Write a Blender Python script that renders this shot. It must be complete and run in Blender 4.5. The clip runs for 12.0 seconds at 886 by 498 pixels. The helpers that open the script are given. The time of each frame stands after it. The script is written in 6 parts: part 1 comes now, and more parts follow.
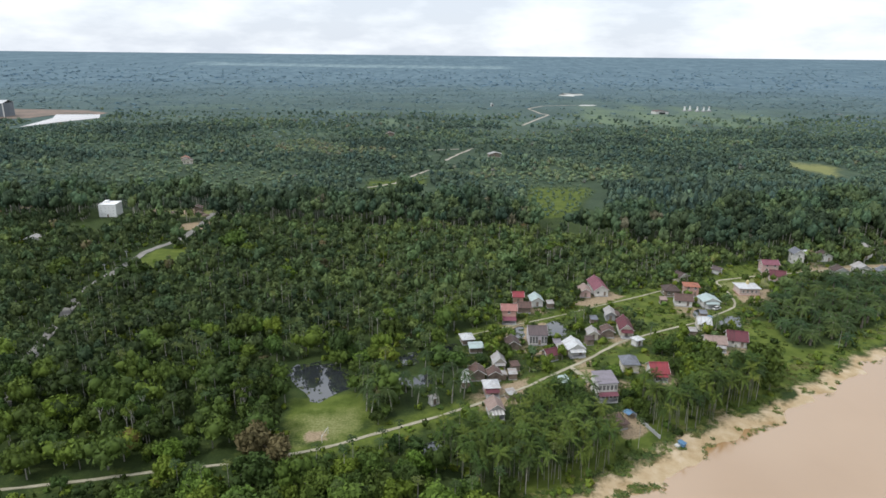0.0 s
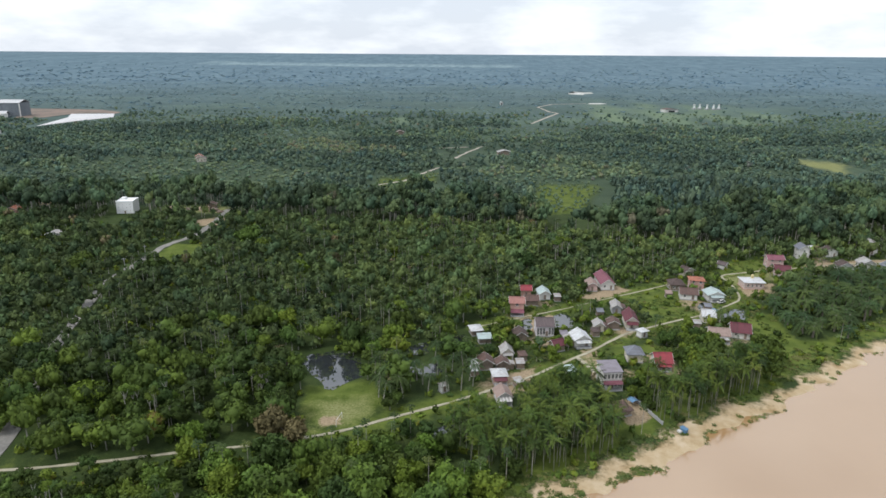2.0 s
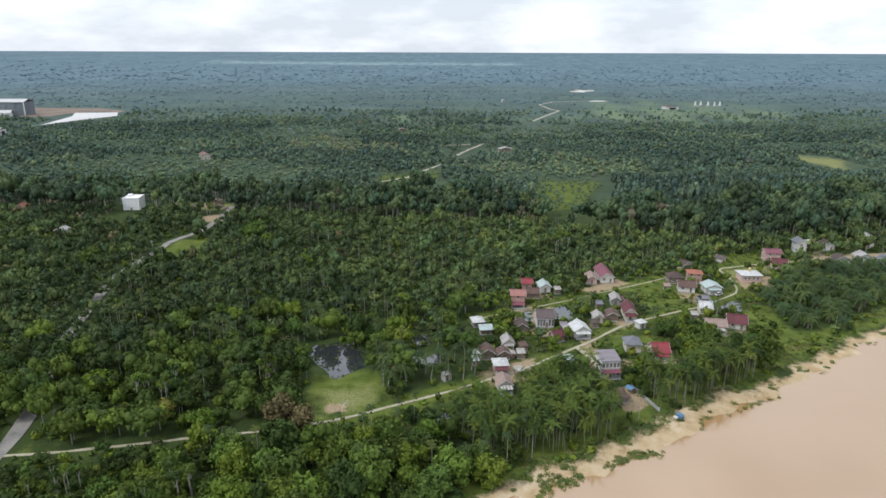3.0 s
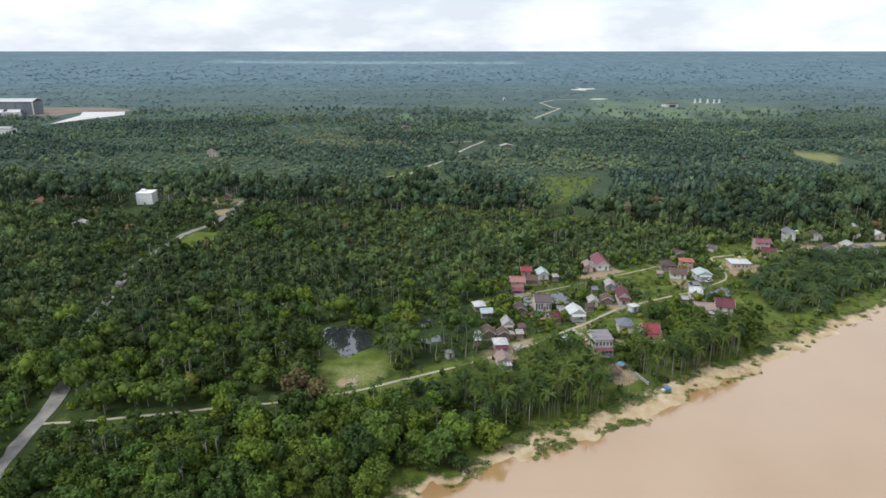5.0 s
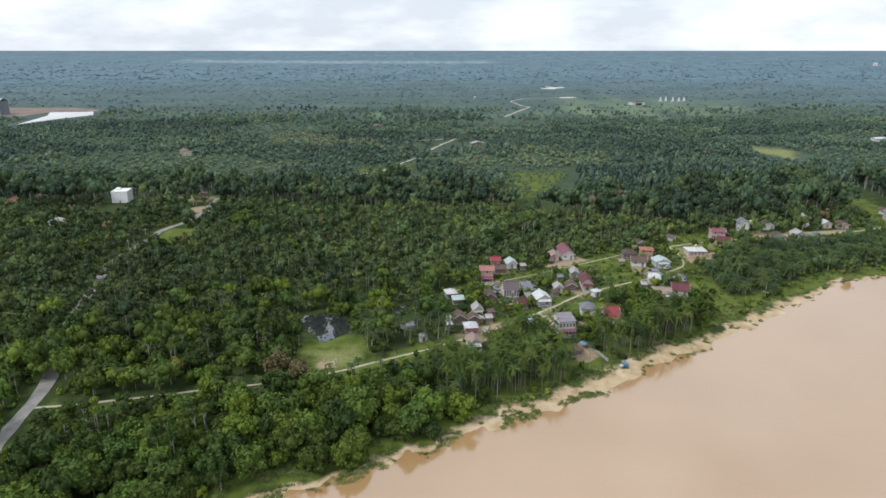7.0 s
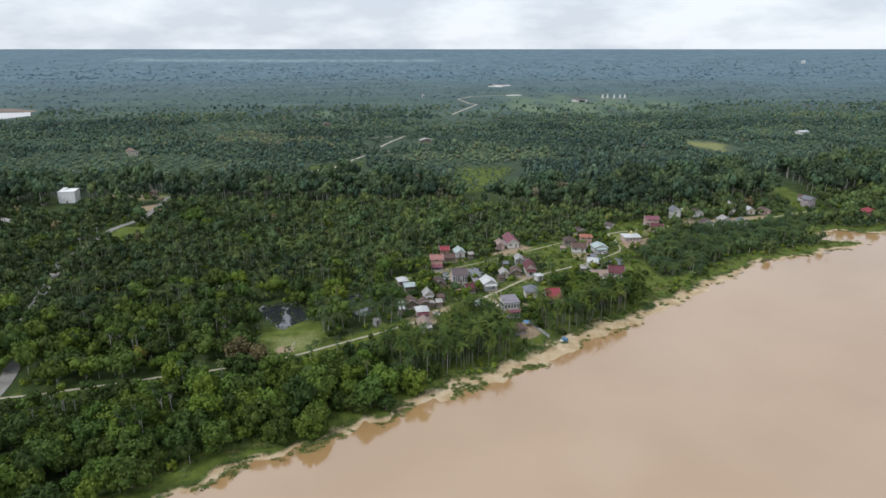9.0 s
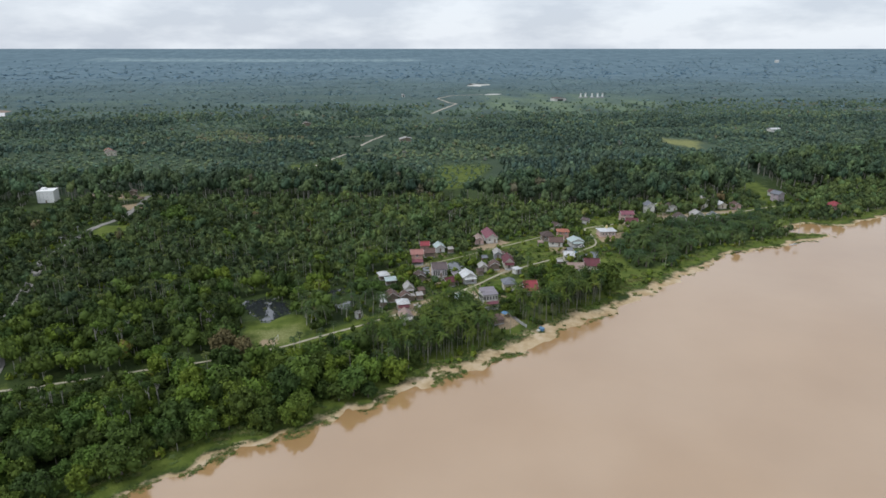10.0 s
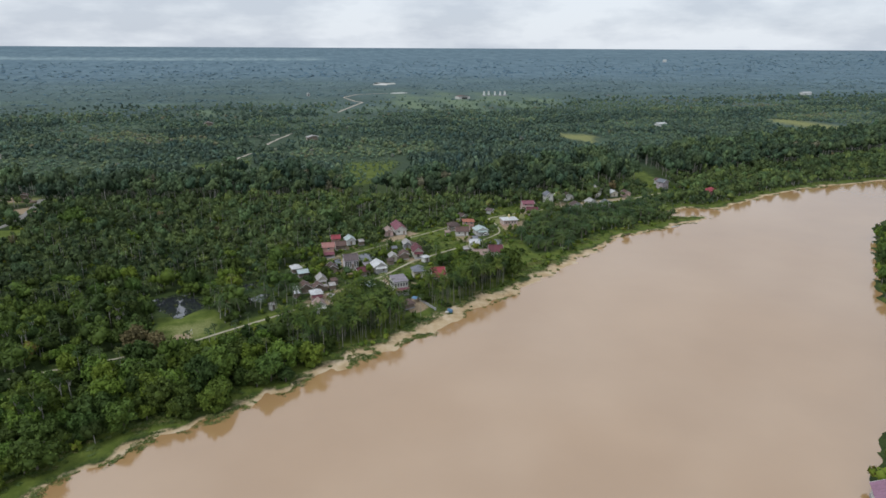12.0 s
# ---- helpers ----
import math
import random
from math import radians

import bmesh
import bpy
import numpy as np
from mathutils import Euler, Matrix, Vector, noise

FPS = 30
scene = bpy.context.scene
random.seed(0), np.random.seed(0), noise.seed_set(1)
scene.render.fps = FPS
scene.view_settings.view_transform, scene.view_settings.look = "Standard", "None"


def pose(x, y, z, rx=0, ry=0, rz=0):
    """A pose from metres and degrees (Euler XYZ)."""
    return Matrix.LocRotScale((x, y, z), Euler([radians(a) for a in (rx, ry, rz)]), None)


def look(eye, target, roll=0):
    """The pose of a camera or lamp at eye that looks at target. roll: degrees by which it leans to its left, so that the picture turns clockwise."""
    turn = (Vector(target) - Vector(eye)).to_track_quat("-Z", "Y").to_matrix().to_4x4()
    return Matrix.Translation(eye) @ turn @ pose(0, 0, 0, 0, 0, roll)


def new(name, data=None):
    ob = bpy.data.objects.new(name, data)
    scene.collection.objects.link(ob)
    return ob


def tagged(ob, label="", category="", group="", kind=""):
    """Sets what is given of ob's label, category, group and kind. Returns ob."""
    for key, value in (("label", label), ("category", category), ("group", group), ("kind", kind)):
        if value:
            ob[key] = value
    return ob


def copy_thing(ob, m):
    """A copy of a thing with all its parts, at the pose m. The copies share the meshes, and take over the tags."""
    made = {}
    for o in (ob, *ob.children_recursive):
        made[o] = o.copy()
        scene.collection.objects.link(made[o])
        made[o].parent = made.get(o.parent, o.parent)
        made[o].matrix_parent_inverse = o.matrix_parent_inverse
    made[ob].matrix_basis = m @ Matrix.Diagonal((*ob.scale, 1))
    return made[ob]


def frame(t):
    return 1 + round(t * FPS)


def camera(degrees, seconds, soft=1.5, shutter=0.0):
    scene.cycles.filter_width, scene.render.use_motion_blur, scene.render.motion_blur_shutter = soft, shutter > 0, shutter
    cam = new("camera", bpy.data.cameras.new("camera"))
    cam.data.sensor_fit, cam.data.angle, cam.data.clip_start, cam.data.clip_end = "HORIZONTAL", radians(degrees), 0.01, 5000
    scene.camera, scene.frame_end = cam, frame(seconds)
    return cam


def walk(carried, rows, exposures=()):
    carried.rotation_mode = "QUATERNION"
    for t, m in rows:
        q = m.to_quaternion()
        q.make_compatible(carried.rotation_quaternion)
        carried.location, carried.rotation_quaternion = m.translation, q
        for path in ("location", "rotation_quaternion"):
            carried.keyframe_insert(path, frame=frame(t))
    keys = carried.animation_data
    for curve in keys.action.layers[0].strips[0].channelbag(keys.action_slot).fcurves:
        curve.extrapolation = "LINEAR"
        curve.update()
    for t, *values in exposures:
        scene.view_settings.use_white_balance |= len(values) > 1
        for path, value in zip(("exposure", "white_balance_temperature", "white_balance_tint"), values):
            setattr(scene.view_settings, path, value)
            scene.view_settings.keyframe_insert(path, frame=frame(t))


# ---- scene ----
cam = camera(68.7, 12.0, soft=1.6)
PATH = [
    (0, (-2.179, -2.886, 108.667), (-2.16, -0.972, 108.085), 0.6),
    (0.5, (-2.298, -4.144, 108.841), (-2.29, -2.231, 108.259), 0.5),
    (1, (-2.427, -5.447, 108.906), (-2.425, -3.534, 108.322), 0.5),
    (1.5, (-2.452, -8.215, 108.94), (-2.458, -6.302, 108.355), 0.4),
    (2, (-2.326, -10.302, 108.689), (-2.336, -8.39, 108.104), 0.4),
    (2.5, (-2.229, -12.496, 108.546), (-2.242, -10.584, 107.958), 0.3),
    (3, (-2.385, -16.228, 108.383), (-2.401, -14.317, 107.793), 0.2),
    (5, (-2.622, -32.051, 108.382), (-2.645, -30.141, 107.789), 0.0),
    (5.5, (-2.515, -35.242, 108.427), (-2.537, -33.332, 107.834), -0.0),
    (6, (-2.431, -38.502, 108.405), (-2.441, -36.592, 107.811), -0.1),
    (6.5, (-2.365, -43.189, 108.597), (-2.373, -41.28, 108.003), -0.0),
    (7, (-2.012, -46.553, 108.715), (-1.954, -44.644, 108.12), -0.0),
    (7.2, (-1.743, -48.137, 108.536), (-1.654, -46.23, 107.942), 0.0),
    (8.8, (-2.1, -60.95, 109.0), (-1.918, -59.051, 108.4), 0.0),
    (9, (-2.144, -62.531, 109.158), (-1.939, -60.634, 108.559), 0.0),
    (9.5, (-1.961, -65.732, 109.092), (-1.706, -63.841, 108.492), 0.0),
    (10, (-2.326, -69.899, 108.852), (-2.064, -68.009, 108.252), 0.0),
    (10.5, (-2.505, -73.276, 108.985), (-2.217, -71.391, 108.385), 0.1),
    (11, (-2.885, -76.744, 108.816), (-2.465, -74.884, 108.215), 0.3),
    (11.5, (-3.331, -80.42, 108.436), (-2.865, -78.57, 107.835), 0.3),
    (12, (-3.851, -83.881, 108.31), (-3.325, -82.048, 107.709), 0.3),
]
walk(cam, [(t, look(eye, target, roll)) for t, eye, target, roll in PATH],
     [(0, 0.19, 6080, 9), (6.5, 0.20, 6060, 9), (9, 0.0, 6000, 9), (12, -0.21, 5960, 9)])

# ---- world and light ----
world = bpy.data.worlds.new("overcast_sky")
scene.world = world
world.use_nodes = True
wn, wl = world.node_tree.nodes, world.node_tree.links
wn.clear()
SUN_EL, SUN_AZ = radians(52), radians(-118)          # azimuth from +y towards +x
sky = wn.new("ShaderNodeTexSky")
sky.sky_type = "NISHITA"
sky.sun_disc = False
sky.sun_elevation, sky.sun_rotation = SUN_EL, SUN_AZ
sky_level = wn.new("ShaderNodeVectorMath")
sky_level.operation = "SCALE"
sky_level.inputs["Scale"].default_value = 0.10
wl.new(sky.outputs["Color"], sky_level.inputs[0])
where = wn.new("ShaderNodeTexCoord")
stretch = wn.new("ShaderNodeMapping")
stretch.inputs["Scale"].default_value = (3.4, 3.4, 11.0)
wl.new(where.outputs["Generated"], stretch.inputs["Vector"])
puffs = wn.new("ShaderNodeTexNoise")
puffs.inputs["Scale"].default_value, puffs.inputs["Detail"].default_value, puffs.inputs["Roughness"].default_value = 1.6, 7.0, 0.55
wl.new(stretch.outputs["Vector"], puffs.inputs["Vector"])
cloud_tone = wn.new("ShaderNodeValToRGB")
cloud_tone.color_ramp.elements[0].position, cloud_tone.color_ramp.elements[0].color = 0.40, (0.72, 0.74, 0.78, 1)
cloud_tone.color_ramp.elements[1].position, cloud_tone.color_ramp.elements[1].color = 0.60, (0.98, 0.98, 0.98, 1)
wl.new(puffs.outputs["Fac"], cloud_tone.inputs["Fac"])
cover = wn.new("ShaderNodeMix")
cover.data_type = "RGBA"
cover.inputs["Factor"].default_value = 0.86
wl.new(sky_level.outputs["Vector"], cover.inputs["A"])
wl.new(cloud_tone.outputs["Color"], cover.inputs["B"])
back = wn.new("ShaderNodeBackground")
back.inputs["Strength"].default_value = 1.05
wl.new(cover.outputs["Result"], back.inputs["Color"])
wl.new(back.outputs["Background"], wn.new("ShaderNodeOutputWorld").inputs["Surface"])

sun = new("sun", bpy.data.lights.new("sun", "SUN"))
sun.data.energy, sun.data.angle, sun.data.color = 1.7, radians(14), (1.0, 0.95, 0.87)
sun_way = Vector((math.sin(SUN_AZ) * math.cos(SUN_EL), math.cos(SUN_AZ) * math.cos(SUN_EL), math.sin(SUN_EL)))
sun.matrix_world = look(sun_way * 400, (0, 0, 0))


# ---- materials ----
def mat_base(name, roughness=0.7, metal=0.0, spec=0.3):
    m = bpy.data.materials.new(name)
    m.use_nodes = True
    n, l = m.node_tree.nodes, m.node_tree.links
    b = n["Principled BSDF"]
    b.inputs["Roughness"].default_value, b.inputs["Metallic"].default_value = roughness, metal
    b.inputs["Specular IOR Level"].default_value = spec
    return m, n, l, b


def ramp(n, stops):
    r = n.new("ShaderNodeValToRGB")
    e = r.color_ramp.elements
    while len(e) < len(stops):
        e.new(0.5)
    for k, (p, c) in zip(e, stops):
        k.position, k.color = p, (*c, 1)
    return r


def noise_at(n, l, scale, detail=4.0, rough=0.6, source=None):
    """Noise in world metres (by place) or in the object's own space."""
    t = n.new("ShaderNodeTexNoise")
    t.inputs["Scale"].default_value, t.inputs["Detail"].default_value, t.inputs["Roughness"].default_value = scale, detail, rough
    if source is None:
        source = n.new("ShaderNodeNewGeometry").outputs["Position"]
    l.new(source, t.inputs["Vector"])
    return t.outputs["Fac"]


def mix_rgb(n, l, fac, a, b, mode="MIX"):
    x = n.new("ShaderNodeMix")
    x.data_type, x.blend_type = "RGBA", mode
    for sock, v in (("Factor", fac), ("A", a), ("B", b)):
        if isinstance(v, (int, float)):
            x.inputs[sock].default_value = v
        elif isinstance(v, tuple):
            x.inputs[sock].default_value = (*v, 1)
        else:
            l.new(v, x.inputs[sock])
    return x.outputs["Result"]


def mathn(n, l, op, a, b=0.0, c=0.0):
    x = n.new("ShaderNodeMath")
    x.operation = op
    for i, v in enumerate((a, b, c)):
        if isinstance(v, (int, float)):
            x.inputs[i].default_value = v
        else:
            l.new(v, x.inputs[i])
    return x.outputs[0]


def bumped(n, l, b, height, strength=0.4, distance=0.1):
    k = n.new("ShaderNodeBump")
    k.inputs["Strength"].default_value, k.inputs["Distance"].default_value = strength, distance
    l.new(height, k.inputs["Height"])
    l.new(k.outputs["Normal"], b.inputs["Normal"])


LEAF_STOPS = [(0.0, (0.029, 0.046, 0.011)), (0.30, (0.055, 0.084, 0.018)), (0.55, (0.086, 0.128, 0.023)),
              (0.78, (0.130, 0.186, 0.027)), (0.92, (0.168, 0.228, 0.030)), (1.0, (0.125, 0.098, 0.032))]
# Belt tone lies between the near leaf and the hazed plantation green.
BELT_STOPS = [(0.0, (0.035, 0.055, 0.031)), (0.30, (0.065, 0.098, 0.048)), (0.55, (0.106, 0.152, 0.066)),
              (0.80, (0.160, 0.216, 0.082)), (1.0, (0.155, 0.138, 0.078))]
SCRUB_STOPS = [(0.0, (0.037, 0.056, 0.023)), (0.30, (0.071, 0.101, 0.038)), (0.55, (0.110, 0.153, 0.053)),
               (0.78, (0.158, 0.212, 0.063)), (0.92, (0.196, 0.252, 0.068)), (1.0, (0.155, 0.130, 0.068))]
# Plantation green, paled and blued for the haze of the middle distance.
HAZED_PLANTATION_STOPS = [(0.0, (0.054, 0.084, 0.064)), (0.30, (0.086, 0.127, 0.086)), (0.55, (0.127, 0.178, 0.105)),
                    (0.80, (0.182, 0.238, 0.120)), (1.0, (0.170, 0.160, 0.110))]
# Pale blue leaf tones with the haze of distance painted in.
HAZED_FAR_STOPS = [(0.0, (0.124, 0.184, 0.196)), (0.5, (0.150, 0.218, 0.222)), (0.9, (0.178, 0.248, 0.234)), (1.0, (0.190, 0.208, 0.196))]


def leaf_material(name, merged, stops=LEAF_STOPS, grain=1.3):
    m, n, l, b = mat_base(name, 0.70, 0.0, 0.14)
    if merged:
        a = n.new("ShaderNodeAttribute")
        a.attribute_name = "tint"
        tint = a.outputs["Fac"]
    else:
        tint = mathn(n, l, "MULTIPLY_ADD", n.new("ShaderNodeObjectInfo").outputs["Random"], 0.62, 0.16)
    island = n.new("ShaderNodeNewGeometry").outputs["Random Per Island"]
    v = mathn(n, l, "MULTIPLY_ADD", mathn(n, l, "SUBTRACT", island, 0.5), 0.20, tint)
    v = mathn(n, l, "MULTIPLY_ADD", mathn(n, l, "SUBTRACT", noise_at(n, l, grain, 3.0), 0.5), 0.38, v)
    r = ramp(n, stops)
    l.new(v, r.inputs["Fac"])
    # every tree leans a little to a blue or to a yellow green of its own
    own = n.new("ShaderNodeTexWhiteNoise")
    own.noise_dimensions = "1D"
    l.new(tint, own.inputs["W"])
    lean = ramp(n, [(0.0, (0.84, 0.98, 1.22)), (0.5, (1.0, 1.0, 1.0)), (1.0, (1.08, 1.0, 0.92))])
    l.new(own.outputs["Value"], lean.inputs["Fac"])
    l.new(mix_rgb(n, l, 1.0, r.outputs["Color"], lean.outputs["Color"], "MULTIPLY"), b.inputs["Base Color"])
    bumped(n, l, b, noise_at(n, l, 2.2, 3.0), 0.5, 0.3)
    return m


def plain(name, dark, light, scale=0.6, roughness=0.75, metal=0.0, bump=0.3, spec=0.3, fine=7.0):
    m, n, l, b = mat_base(name, roughness, metal, spec)
    big, small = noise_at(n, l, scale), noise_at(n, l, scale * fine, 5.0)
    v = mathn(n, l, "MULTIPLY_ADD", small, 0.45, mathn(n, l, "MULTIPLY", big, 0.6))
    r = ramp(n, [(0.35, dark), (0.68, light)])
    l.new(v, r.inputs["Fac"])
    l.new(r.outputs["Color"], b.inputs["Base Color"])
    bumped(n, l, b, small, bump, 0.05)
    return m


def roof_material(name, col, stain, worn=0.45, roughness=0.6):
    """Corrugated sheet: fine ribs down the slope, sheet joints, rust and dirt streaks."""
    m, n, l, b = mat_base(name, roughness, 0.0, 0.25)
    tc = n.new("ShaderNodeTexCoord")
    w = n.new("ShaderNodeTexWave")
    w.wave_type, w.bands_direction = "BANDS", "Y"
    w.inputs["Scale"].default_value, w.inputs["Distortion"].default_value = 1.1, 0.3
    l.new(tc.outputs["Object"], w.inputs["Vector"])
    mp = n.new("ShaderNodeMapping")
    mp.inputs["Scale"].default_value = (0.25, 1.4, 0.25)
    l.new(tc.outputs["Object"], mp.inputs["Vector"])
    streak = noise_at(n, l, 1.0, 6.0, 0.65, mp.outputs["Vector"])
    r = ramp(n, [(0.62 - worn * 0.5, (0, 0, 0)), (0.78 - worn * 0.2, (1, 1, 1))])
    l.new(streak, r.inputs["Fac"])
    c = mix_rgb(n, l, r.outputs["Color"], col, stain)
    spots = ramp(n, [(0.52, (0, 0, 0)), (0.66, (1, 1, 1))])
    l.new(noise_at(n, l, 1.1, 5.0, 0.7), spots.inputs["Fac"])
    c = mix_rgb(n, l, mathn(n, l, "MULTIPLY", spots.outputs["Color"], 0.55), c, tuple(x * 0.45 + 0.01 for x in stain))
    patch = noise_at(n, l, 0.35, 3.0)
    c = mix_rgb(n, l, mathn(n, l, "MULTIPLY", patch, 0.35), c, tuple(min(1.0, x * 1.25 + 0.02) for x in col))
    l.new(c, b.inputs["Base Color"])
    bumped(n, l, b, w.outputs["Fac"], 0.5, 0.06)
    return m


M = {}
M["leaf"] = leaf_material("leaf_broad", False)
M["forest"] = leaf_material("leaf_forest", True)
M["scrub"] = leaf_material("leaf_scrub", True, SCRUB_STOPS, 0.7)
M["plantation"] = leaf_material("leaf_plantation_hazed", True, HAZED_PLANTATION_STOPS, 0.5)
M["palm"] = leaf_material("leaf_palm", False, [(0.0, (0.022, 0.040, 0.015)), (0.5, (0.050, 0.080, 0.025)), (0.9, (0.100, 0.140, 0.038)), (1.0, (0.13, 0.125, 0.05))])
M["areca"] = leaf_material("leaf_areca", False, [(0.0, (0.016, 0.027, 0.008)), (0.40, (0.046, 0.074, 0.014)), (0.66, (0.092, 0.128, 0.022)), (1.0, (0.165, 0.190, 0.038))])
M["arecas"] = leaf_material("leaf_areca_grove", True, [(0.0, (0.026, 0.044, 0.014)), (0.6, (0.050, 0.076, 0.020)), (1.0, (0.090, 0.112, 0.030))])
M["dry"] = leaf_material("leaf_dry", False, [(0.0, (0.090, 0.080, 0.036)), (1.0, (0.170, 0.145, 0.070))])
M["fresh"] = leaf_material("leaf_fresh", False, [(0.0, (0.080, 0.120, 0.016)), (0.5, (0.110, 0.165, 0.020)), (1.0, (0.150, 0.200, 0.030))])
M["purple"] = leaf_material("leaf_purple", False, [(0.0, (0.022, 0.016, 0.016)), (1.0, (0.055, 0.034, 0.034))])
M["reed"] = leaf_material("leaf_reed", True, [(0.0, (0.066, 0.098, 0.024)), (0.6, (0.118, 0.160, 0.038)), (1.0, (0.19, 0.19, 0.08))])
# Far leaf materials carry haze in their colour, bluest at the horizon.
M["far_forest"] = leaf_material("leaf_far_hazed", True, HAZED_FAR_STOPS, 0.12)
M["horizon_forest"] = leaf_material("leaf_horizon_hazed", True, [(0.0, (0.120, 0.188, 0.226)), (0.5, (0.150, 0.228, 0.268)), (1.0, (0.180, 0.262, 0.290))], 0.05)
M["belt"] = leaf_material("leaf_belt", True, BELT_STOPS, 0.9)
M["bark"] = plain("bark", (0.10, 0.085, 0.065), (0.26, 0.23, 0.19), 0.8)
M["pale_bark"] = plain("pale_bark", (0.20, 0.19, 0.16), (0.42, 0.40, 0.35), 0.8)
M["areca_bark"] = plain("areca_bark", (0.10, 0.105, 0.075), (0.24, 0.24, 0.18), 0.8)
M["road"] = plain("concrete_road", (0.27, 0.245, 0.17), (0.47, 0.43, 0.32), 0.25)
M["lane"] = plain("mossy_concrete", (0.22, 0.21, 0.12), (0.42, 0.39, 0.28), 0.3)
M["gravel"] = plain("gravel_road", (0.18, 0.17, 0.155), (0.31, 0.295, 0.27), 0.2)
M["laterite"] = plain("laterite_track", (0.26, 0.23, 0.18), (0.48, 0.43, 0.36), 0.1)
M["pond"] = None
M["white"] = plain("white_paint", (0.46, 0.45, 0.42), (0.74, 0.73, 0.70), 0.5)
M["lime"] = plain("limewash", (0.80, 0.80, 0.79), (0.90, 0.90, 0.89), 0.4)
M["cream"] = plain("cream_plaster", (0.50, 0.45, 0.36), (0.70, 0.65, 0.54), 0.5)
M["pink"] = plain("pink_plaster", (0.45, 0.30, 0.28), (0.62, 0.46, 0.43), 0.5)
M["salmon"] = plain("salmon_plaster", (0.42, 0.24, 0.20), (0.58, 0.38, 0.32), 0.5)
M["lilac"] = plain("lilac_plaster", (0.48, 0.43, 0.47), (0.66, 0.61, 0.65), 0.5)
M["mauve"] = plain("mauve_plaster", (0.30, 0.24, 0.27), (0.48, 0.41, 0.44), 0.5)
M["grey"] = plain("grey_cement", (0.26, 0.26, 0.27), (0.42, 0.42, 0.42), 0.5)
M["plank"] = plain("weathered_plank", (0.13, 0.10, 0.08), (0.30, 0.24, 0.19), 0.7)
M["yellow"] = plain("yellow_paint", (0.50, 0.41, 0.20), (0.68, 0.57, 0.32), 0.5)
M["blue"] = plain("blue_tarp", (0.08, 0.16, 0.27), (0.14, 0.26, 0.40), 0.8, 0.5)
M["dark"] = plain("dark_opening", (0.015, 0.016, 0.018), (0.035, 0.036, 0.04), 0.8)
M["soil"] = plain("bare_soil", (0.30, 0.22, 0.15), (0.50, 0.39, 0.27), 0.15)
M["slate_wall"] = plain("slate_cladding", (0.13, 0.15, 0.17), (0.20, 0.22, 0.24), 0.03)
M["red_soil"] = plain("red_soil", (0.11, 0.10, 0.075), (0.27, 0.19, 0.15), 0.035)
M["sand"] = plain("white_sand", (0.22, 0.25, 0.20), (0.72, 0.70, 0.67), 0.03)
M["steel"] = plain("galvanised_steel", (0.35, 0.36, 0.37), (0.55, 0.56, 0.57), 0.8, 0.4, 0.5)
M["glass"], _n, _l, _b = mat_base("window_glass", 0.08, 0.0, 0.5)
_b.inputs["Base Color"].default_value = (0.03, 0.035, 0.04, 1)
ROOF = {
    "red": roof_material("roof_red", (0.30, 0.050, 0.062), (0.15, 0.05, 0.055)),
    "maroon": roof_material("roof_maroon", (0.145, 0.042, 0.054), (0.07, 0.034, 0.036)),
    "rose": roof_material("roof_rose", (0.235, 0.088, 0.115), (0.14, 0.062, 0.072)),
    "mauve": roof_material("roof_mauve", (0.30, 0.165, 0.235), (0.20, 0.115, 0.15)),
    "orange": roof_material("roof_orange", (0.38, 0.15, 0.095), (0.20, 0.09, 0.065)),
    "clay": roof_material("roof_clay", (0.36, 0.175, 0.150), (0.22, 0.11, 0.095)),
    "dusk": roof_material("roof_dusk", (0.13, 0.10, 0.10), (0.08, 0.065, 0.065)),
    "grey": roof_material("roof_grey", (0.26, 0.235, 0.265), (0.16, 0.14, 0.15)),
    "slate": roof_material("roof_slate", (0.19, 0.20, 0.23), (0.12, 0.12, 0.13)),
    "white": roof_material("roof_white", (0.58, 0.59, 0.60), (0.36, 0.33, 0.31), 0.35),
    "zinc": roof_material("roof_zinc", (0.40, 0.41, 0.41), (0.26, 0.19, 0.15), 0.5),
    "rust": roof_material("roof_rust", (0.14, 0.085, 0.07), (0.07, 0.048, 0.042), 0.5),
    "brown": roof_material("roof_brown", (0.10, 0.068, 0.06), (0.05, 0.04, 0.035), 0.5),
    "tan": roof_material("roof_tan", (0.34, 0.25, 0.215), (0.21, 0.15, 0.13), 0.5),
    "teal": roof_material("roof_teal", (0.40, 0.48, 0.47), (0.30, 0.31, 0.30), 0.3),
}

# river water: silty, with the sky on it
M["river"], _n, _l, _b = mat_base("silty_water", 0.10, 0.0, 0.5)
_b.inputs["IOR"].default_value = 2.7
_r = ramp(_n, [(0.35, (0.382, 0.233, 0.105)), (0.65, (0.422, 0.261, 0.121))])
_l.new(noise_at(_n, _l, 0.012, 5.0), _r.inputs["Fac"])
_l.new(_r.outputs["Color"], _b.inputs["Base Color"])
bumped(_n, _l, _b, noise_at(_n, _l, 0.9, 3.0), 0.03, 0.1)
M["pond"], _n, _l, _b = mat_base("dark_pond_water", 0.015, 0.0, 0.6)
_b.inputs["Base Color"].default_value = (0.030, 0.034, 0.038, 1)
_b.inputs["IOR"].default_value = 2.1
bumped(_n, _l, _b, noise_at(_n, _l, 0.8, 2.0), 0.03, 0.05)
M["far_water"], _n, _l, _b = mat_base("far_water", 0.10, 0.0, 0.5)
_r = ramp(_n, [(0.35, (0.50, 0.44, 0.40)), (0.65, (0.62, 0.57, 0.53))])
